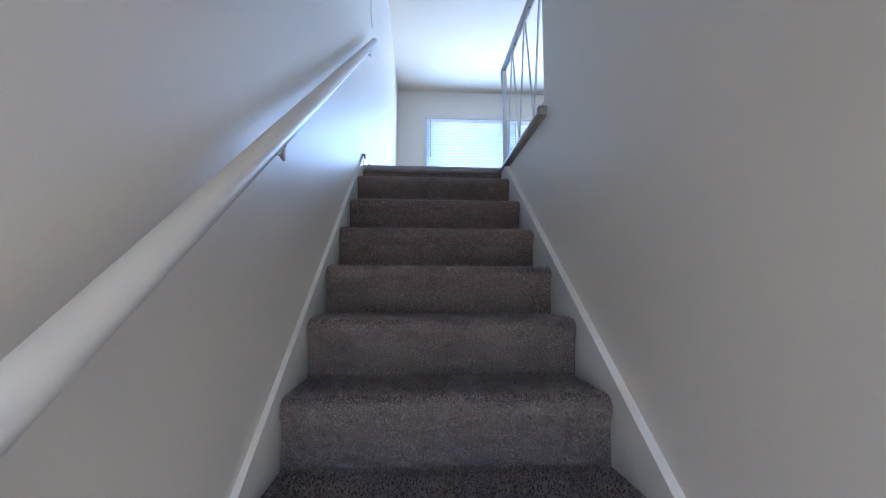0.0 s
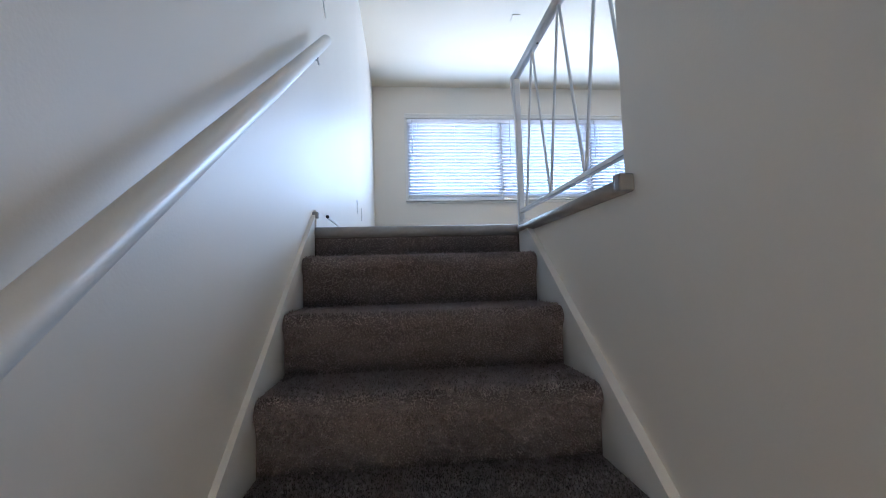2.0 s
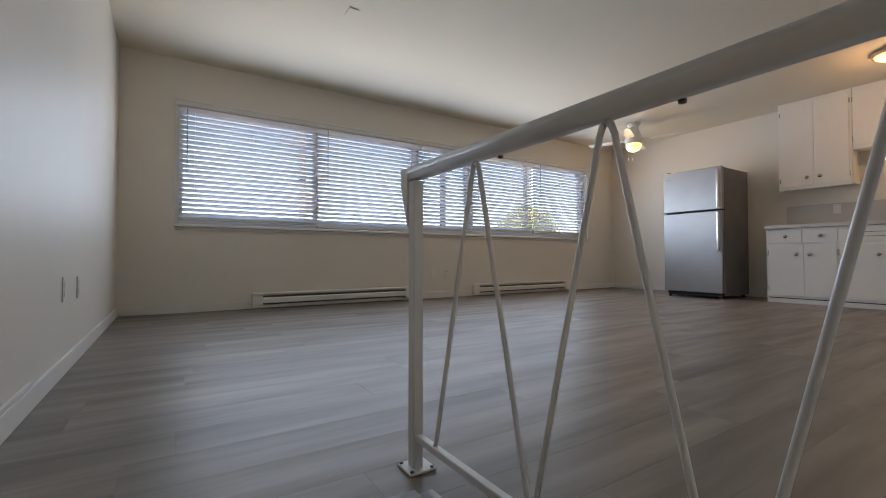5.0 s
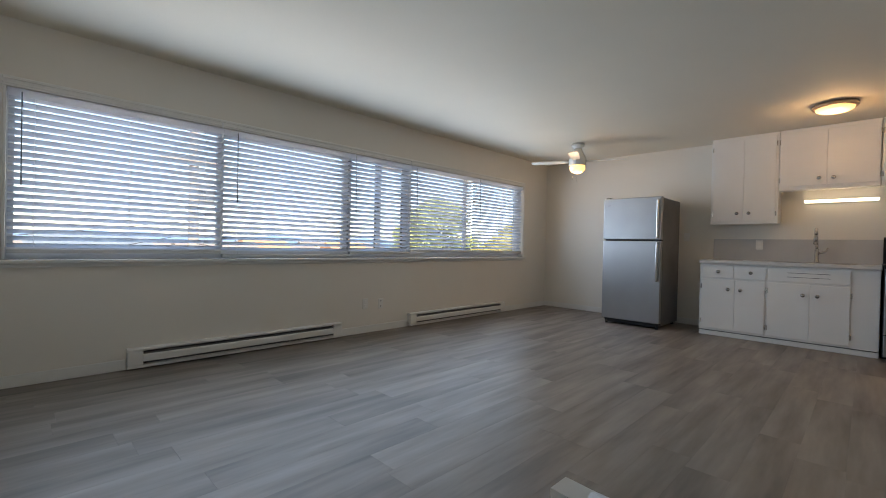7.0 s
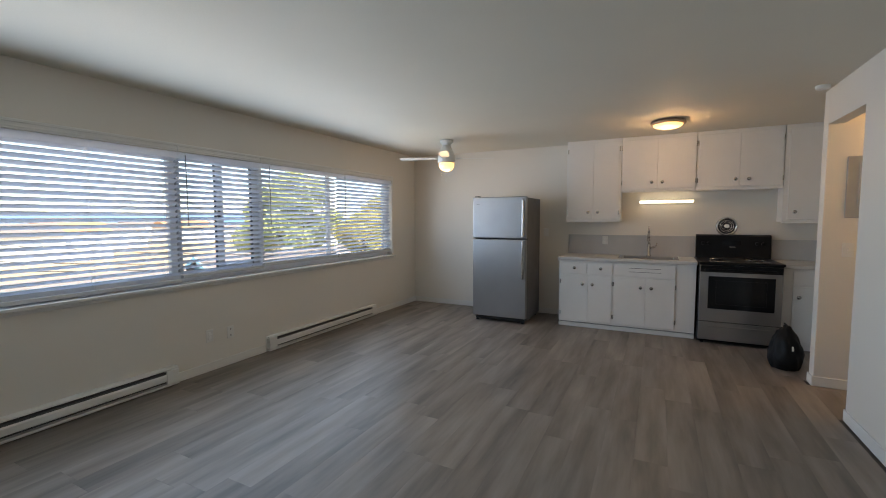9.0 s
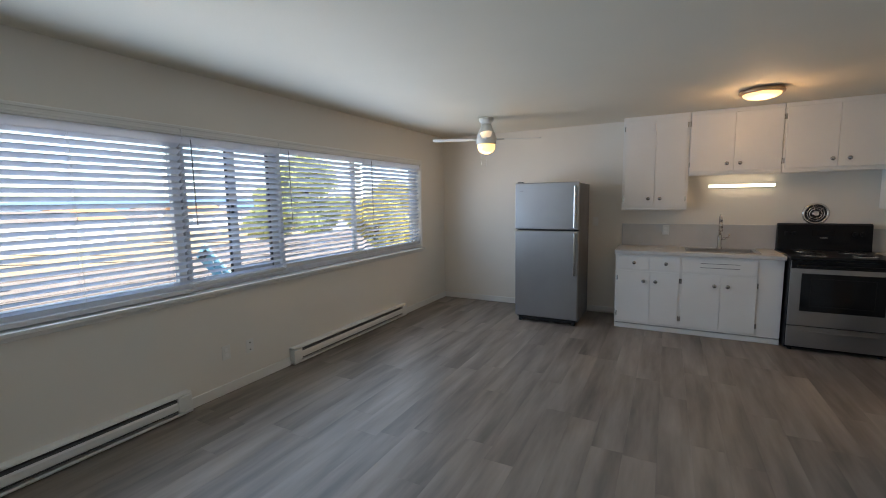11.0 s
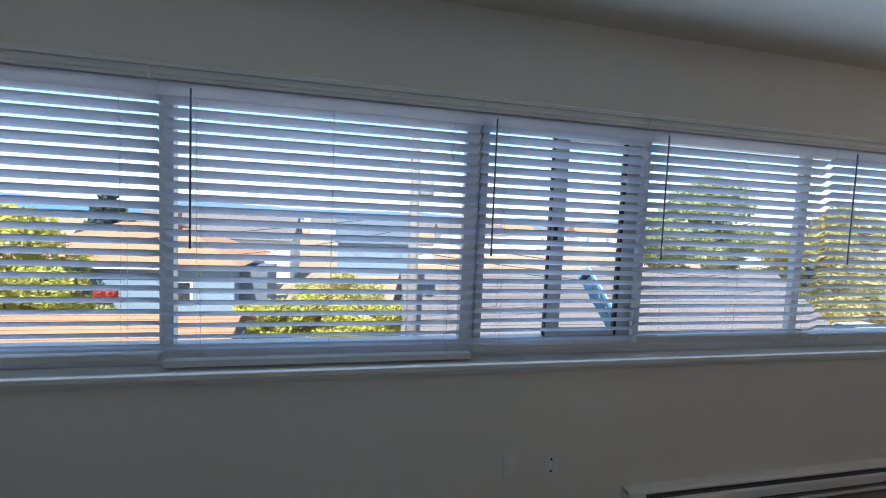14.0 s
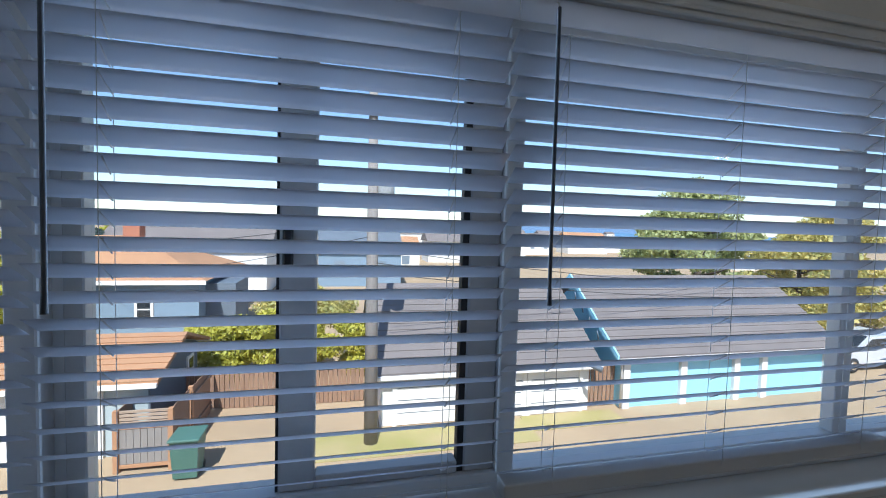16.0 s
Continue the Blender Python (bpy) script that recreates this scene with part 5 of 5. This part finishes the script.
# fences, bin store, bin
def fence(x0, x1, y, h, material, label, tilt=0.0):
    th = thing("fence", ((x0 + x1) / 2, y, G), label, "fence", "yard fences")
    n = int((x1 - x0) / 0.15)
    me = finish("board", box(bm_new(), -0.068, 0.068, -0.012, 0.012, 0.0, h, 0.004), material)
    me2 = finish("post", box(bm_new(), -0.05, 0.05, -0.05, 0.05, 0.0, h + 0.06, 0.004), material)
    rr = random.Random(int(x0 * 10 + y))
    for i in range(n):
        x = x0 + (i + 0.5) * (x1 - x0) / n
        ob = piece("board", me, th, (x, y + tilt * (x - x0) - 0.03, G + rr.uniform(0.0, 0.04)))
    for i in range(int((x1 - x0) / 2) + 1):
        x = min(x1, x0 + i * 2)
        piece("post", me2, th, (x, y + tilt * (x - x0) + 0.05, G))
    return th


fence(-1.4, 4.5, 18.3, 1.15, FENCEWOOD, "low brown board fence at the edge of the yard", -0.03)
fence(12.15, 13.3, 16.3, 1.45, FENCEWOOD, "short brown board fence between the garages")
store = thing("bin_enclosure", (-1.0, 14.75, G), "wooden bin enclosure with orange posts and pale boards", "enclosure")
for x, y in ((-1.62, 14.75), (-0.42, 14.75), (-1.62, 16.2), (-0.42, 16.2)):
    part("post", box(bm_new(), x - 0.06, x + 0.06, y - 0.06, y + 0.06, G, G + 1.56, 0.008), ORANGEROOF, store, "orange-brown post")
for z in (0.1, 1.08):
    part("rail", box(bm_new(), -1.559, -0.481, 14.73, 14.79, G + z, G + z + 0.09, 0.006), ORANGEROOF, store, "orange-brown rail")
me = finish("slat", box(bm_new(), -0.535, 0.535, -0.012, 0.012, -0.035, 0.035, 0.004), PALEWOOD)
for i in range(4):
    piece("slat", me, store, (-1.02, 14.76, G + 1.225 + i * 0.095))
me = finish("board", box(bm_new(), -0.074, 0.074, -0.011, 0.011, -0.44, 0.44, 0.004), POLEWOOD)
for i in range(7):
    piece("board", me, store, (-1.485 + i * 0.155, 14.76, G + 0.635))
me = finish("board", box(bm_new(), -0.011, 0.011, -0.074, 0.074, 0.0, 1.5, 0.004), FENCEWOOD)
for x in (-1.62, -0.42):
    for i in range(8):
        piece("board", me, store, (x, 14.9 + i * 0.155, G + 0.03))

side_fence = thing("fence", (-0.42, 17.2, G), "shaded brown board fence running back from the bin enclosure", "fence", "yard fences")
for i in range(11):
    piece("board", me, side_fence, (-0.42, 16.36 + i * 0.155, G + 0.02 - 0.012 * (i % 3)))
part("rail", box(bm_new(), -0.40, -0.36, 16.28, 17.98, G + 1.2, G + 1.28), FENCEWOOD, side_fence)
part("rail", box(bm_new(), -0.40, -0.36, 16.28, 17.98, G + 0.3, G + 0.38), FENCEWOOD, side_fence)
wb = thing("wheelie_bin", (0.1, 14.35, G), "dark green wheeled bin beside the enclosure", "bin")
bm = bm_new()
a = [bm.verts.new(p) for p in ((-0.17, 14.1, G + 0.06), (0.35, 14.1, G + 0.06), (0.35, 14.6, G + 0.06), (-0.17, 14.6, G + 0.06))]
b = [bm.verts.new(p) for p in ((-0.22, 14.02, G + 0.98), (0.4, 14.02, G + 0.98), (0.4, 14.68, G + 0.98), (-0.22, 14.68, G + 0.98))]
for i in range(4):
    bm.faces.new((a[i], a[(i + 1) % 4], b[(i + 1) % 4], b[i]))
bm.faces.new(a)
bm.faces.new(b)
part("body", bm, BINGREEN, wb)
part("lid", box(bm_new(), -0.26, 0.44, 13.97, 14.74, G + 0.985, G + 1.06, 0.03, 2), BINGREEN, wb)
for x in (-0.15, 0.33):
    part("wheel", lathe(bm_new(), [(0.1, -0.03), (0.1, 0.03), (0.06, 0.035)], (x, 14.66, G + 0.1), "x", 16), RUBBER, wb)

# utility pole and wires
pole = thing("utility_pole", (4.55, 15.1, G), "tall weathered wooden utility pole with crossarms", "utility pole")
part("shaft", tube(bm_new(), [(4.55, 15.1, G), (4.5, 15.1, 0), (4.45, 15.1, 5.2)], [0.2, 0.165, 0.12], 16), POLEWOOD, pole)
for z in (4.5, 3.4):
    ca = part("crossarm", box(bm_new(), 3.5, 5.4, 14.9, 14.98, z, z + 0.11, 0.01), POLEWOOD, pole)
    for x in (3.6, 4.1, 4.8, 5.3):
        part("insulator", lathe(bm_new(), [(0.04, 0), (0.05, 0.04), (0.03, 0.08), (0.04, 0.12)], (x, 14.94, z + 0.11), "z", 10), WHITEWALL, ca)
part("transformer", lathe(bm_new(), [(0.2, 2.2), (0.24, 2.25), (0.24, 2.9), (0.2, 2.98)], (4.84, 15.1, 0), "z", 18), PANELGREY, pole)


def wire(a, b, sag, r=0.012):
    a, b = Vector(a), Vector(b)
    pts = [a.lerp(b, i / 14) - Vector((0, 0, sag * 4 * (i / 14) * (1 - i / 14))) for i in range(15)]
    solid("overhead_wire", tube(bm_new(), pts, r, 5), WIRE, "thin black overhead wire from the pole", "wire", "overhead wires", place=a)


wire((4.4, 15.0, 1.6), (-30, 24.0, 0.0), 1.0)
wire((4.4, 15.0, 1.2), (-9, 28.3, -1.2), 0.4)
wire((4.4, 15.0, 0.9), (40, 22.0, -0.3), 1.0)
wire((4.4, 15.0, 0.5), (22, 19.0, -0.4), 0.5)
wire((4.4, 15.0, 0.2), (42, 21.5, -0.9), 0.9)

# planting
hedge = thing("hedge", (1.6, 20.4, G), "bright yellow-green hedge behind the fence", "hedge")
cl = []
for i in range(40):
    x = -1.6 + 6.6 * rng.random()
    cl.append((x, 20.3 + 1.0 * rng.random(), G + 0.5 + 2.0 * rng.random() - 0.08 * abs(x - 1), 0.55, 0.55, 0.45))
leaves("foliage", cl, 26000, 0.095, LEAF_Y, hedge)
shrub = thing("shrub", (3.4, 23.0, G), "orange autumn shrub behind the hedge", "shrub")
leaves("foliage", [(0.3 + 4.0 * rng.random(), 23.0 + rng.random(), G + 1.8 + 1.3 * rng.random(), 0.7, 0.6, 0.5) for i in range(16)], 5000, 0.10, LEAF_O, shrub)
tree(36.0, 36.0, 5.9, 12.5, LEAF_G, "broad dense green tree beyond the garages", 26000, 0.2, 0.35, 0.05)
tree(33.5, 25.0, 1.9, 7.5, LEAF_O, "yellow-green tree beside the parked car", 14000, 0.16, 0.0, 0.08)
tree(40.0, 27.5, 3.4, 8.0, LEAF_O, "tree with yellow and orange autumn leaves", 14000, 0.17, 0.1, 0.1)
tree(-13.5, 26.0, 0.9, 7.6, LEAF_Y, "bright yellow-green tree behind the garage", 15000, 0.15, 0.0, 0.1)
tree(-22.0, 27.0, 1.8, 9.0, LEAF_Y, "large yellow-green tree behind the garage", 15000, 0.17, 0.0, 0.1)
tree(-17.5, 44.0, 2.6, 5.5, LEAF_D, "dark conifer beyond the blue house", 9000, 0.18, 0.75, 0.1)
red = thing("shrub", (-8.95, 25.6, G), "red flowering shrub beside the blue house", "shrub")
leaves("foliage", [(-9.1 + 0.35 * rng.random(), 25.6, G + 1.7 + 0.3 * rng.random(), 0.4, 0.4, 0.3) for i in range(6)], 1500, 0.07, LEAF_R, red)
leaves("stems", [(-8.95, 25.6, G + 0.75, 0.5, 0.5, 0.75)], 1200, 0.08, LEAF_G, red)


# parked vehicle
def car(x, y):
    th = thing("parked_suv", (x, y, G), "silver sport utility vehicle parked beside the garage", "car")
    L, w = 4.6, 1.85
    side = [(-2.3, 0.45), (-2.28, 0.85), (-2.1, 1.02), (-1.05, 1.12), (-0.35, 1.66), (1.75, 1.70), (2.2, 1.12), (2.3, 0.95), (2.3, 0.45), (1.95, 0.32), (-1.95, 0.32)]
    bm = bm_new()
    prism(bm, [(x + a, G + b) for a, b in side], "y", y - w / 2, y + w / 2)
    bmesh.ops.bevel(bm, geom=[e for e in bm.edges], offset=0.05, segments=2, affect="EDGES")
    part("body", bm, CARPAINT, th)
    for s in (-1, 1):
        yy = y + s * (w / 2 + 0.004)
        for poly in ([(-0.85, 1.14), (-0.35, 1.56), (0.55, 1.58), (0.55, 1.14)], [(0.63, 1.14), (0.63, 1.58), (1.6, 1.58), (1.95, 1.14)]):
            part("side_window", prism(bm_new(), [(x + a, G + b) for a, b in poly], "y", yy - 0.004, yy + 0.004), CARGLASS, th)
        for dx in (-1.42, 1.42):
            ty = part("wheel", lathe(bm_new(), [(0.2, -0.11), (0.35, -0.1), (0.36, 0), (0.35, 0.1), (0.2, 0.11)], (x + dx, y + s * (w / 2 - 0.08), G + 0.36), "y", 24), RUBBER, th)
            part("rim", lathe(bm_new(), [(0.2, -0.12), (0.19, 0), (0.2, 0.12)], (x + dx, y + s * (w / 2 - 0.075), G + 0.36), "y", 18), CHROME, ty)
        part("tail_lamp", box(bm_new(), x - 2.33, x - 2.27, y + s * 0.78 - 0.1, y + s * 0.78 + 0.1, G + 0.75, G + 0.98, 0.02), REDLAMP, th)
    part("windscreen", prism(bm_new(), [(x - 1.0, G + 1.155), (x - 0.385, G + 1.645), (x - 0.40, G + 1.66), (x - 1.02, G + 1.17)], "y", y - 0.75, y + 0.75), CARGLASS, th)


car(28.2, 18.4)


# town toward the water
def far_house(x, y, w, d, h, wall, roof):
    th = thing("town_house", (x, y, G), "small distant house with a pitched roof", "house", "distant town houses")
    part("wall", box(bm_new(), x - w / 2, x + w / 2, y - d / 2, y + d / 2, G, G + h), wall, th)
    part("roof", prism(bm_new(), [(y - d / 2 - 0.3, G + h), (y, G + h + d * 0.28), (y + d / 2 + 0.3, G + h)], "x", x - w / 2 - 0.3, x + w / 2 + 0.3), roof, th)
    for k in (-1, 1):
        part("window", box(bm_new(), x + k * w * 0.25 - 0.5, x + k * w * 0.25 + 0.5, y - d / 2 - 0.05, y - d / 2 - 0.002, G + h * 0.45, G + h * 0.45 + 1.1), TOWNGLASS, th)


walls, roofs = [WHITEWALL, BLUEWALL, WHITEWALL, PAINT], [GREYROOF, ORANGEROOF, GREYROOF, DARKWALL]
rr = random.Random(5)
for i in range(22):
    y = rr.uniform(85, 170)
    tree(y * rr.uniform(-0.6, 1.3), y, G + rr.uniform(3.2, 6.2), rr.uniform(3, 6), (LEAF_G, LEAF_Y)[i % 2], "distant garden tree among the houses", 900, 0.4, rr.choice((0.0, 0.6)), 0.1)
for i in range(46):
    y = 46 + 5.2 * i * (1 + 0.012 * i)
    x = y * (rr.uniform(-0.5, 1.15)) + 3
    far_house(x, y, rr.uniform(7, 13), rr.uniform(6, 9), rr.uniform(2.6, 4.0), walls[i % 4], roofs[(i * 3) % 4])


# ---- floor planks ----
def plank_mesh(le, wd):
    c = 0.0003
    x, y = le / 2 - 0.0002, wd / 2 - 0.0002
    v = [(-x, -y, -0.007), (x, -y, -0.007), (x, y, -0.007), (-x, y, -0.007), (-x, -y, -c), (x, -y, -c), (x, y, -c), (-x, y, -c),
         (-x + c, -y + c, 0), (x - c, -y + c, 0), (x - c, y - c, 0), (-x + c, y - c, 0)]
    f = [(4, 5, 9, 8), (5, 6, 10, 9), (6, 7, 11, 10), (7, 4, 8, 11), (8, 9, 10, 11), (0, 1, 5, 4), (1, 2, 6, 5), (2, 3, 7, 6), (3, 0, 4, 7)]
    return raw_mesh("plank", v, f, PLANK)


made = {}
PW, PL = 0.18, 1.22
rr = random.Random(11)
row = 0
y = -1.49
while y < N - 0.002:
    y1 = min(y + PW, N)
    mid = (y + y1) / 2
    spans = [(4.64, 5.34), (5.45, E)] if mid < S else ([(0.918, E)] if mid < -0.05 else [(0.0, E)])
    for a, b in spans:
        x = a - rr.uniform(0.1, 1.1)
        while x < b - 0.01:
            p0, p1 = max(a, x), min(b, x + PL)
            if p1 - p0 > 0.012:
                key = (round(p1 - p0, 3), round(y1 - y, 3))
                if key not in made:
                    made[key] = plank_mesh(*key)
                piece("plank", made[key], floor, ((p0 + p1) / 2, mid, 0.0))
            x += PL
    y = y1
    row += 1
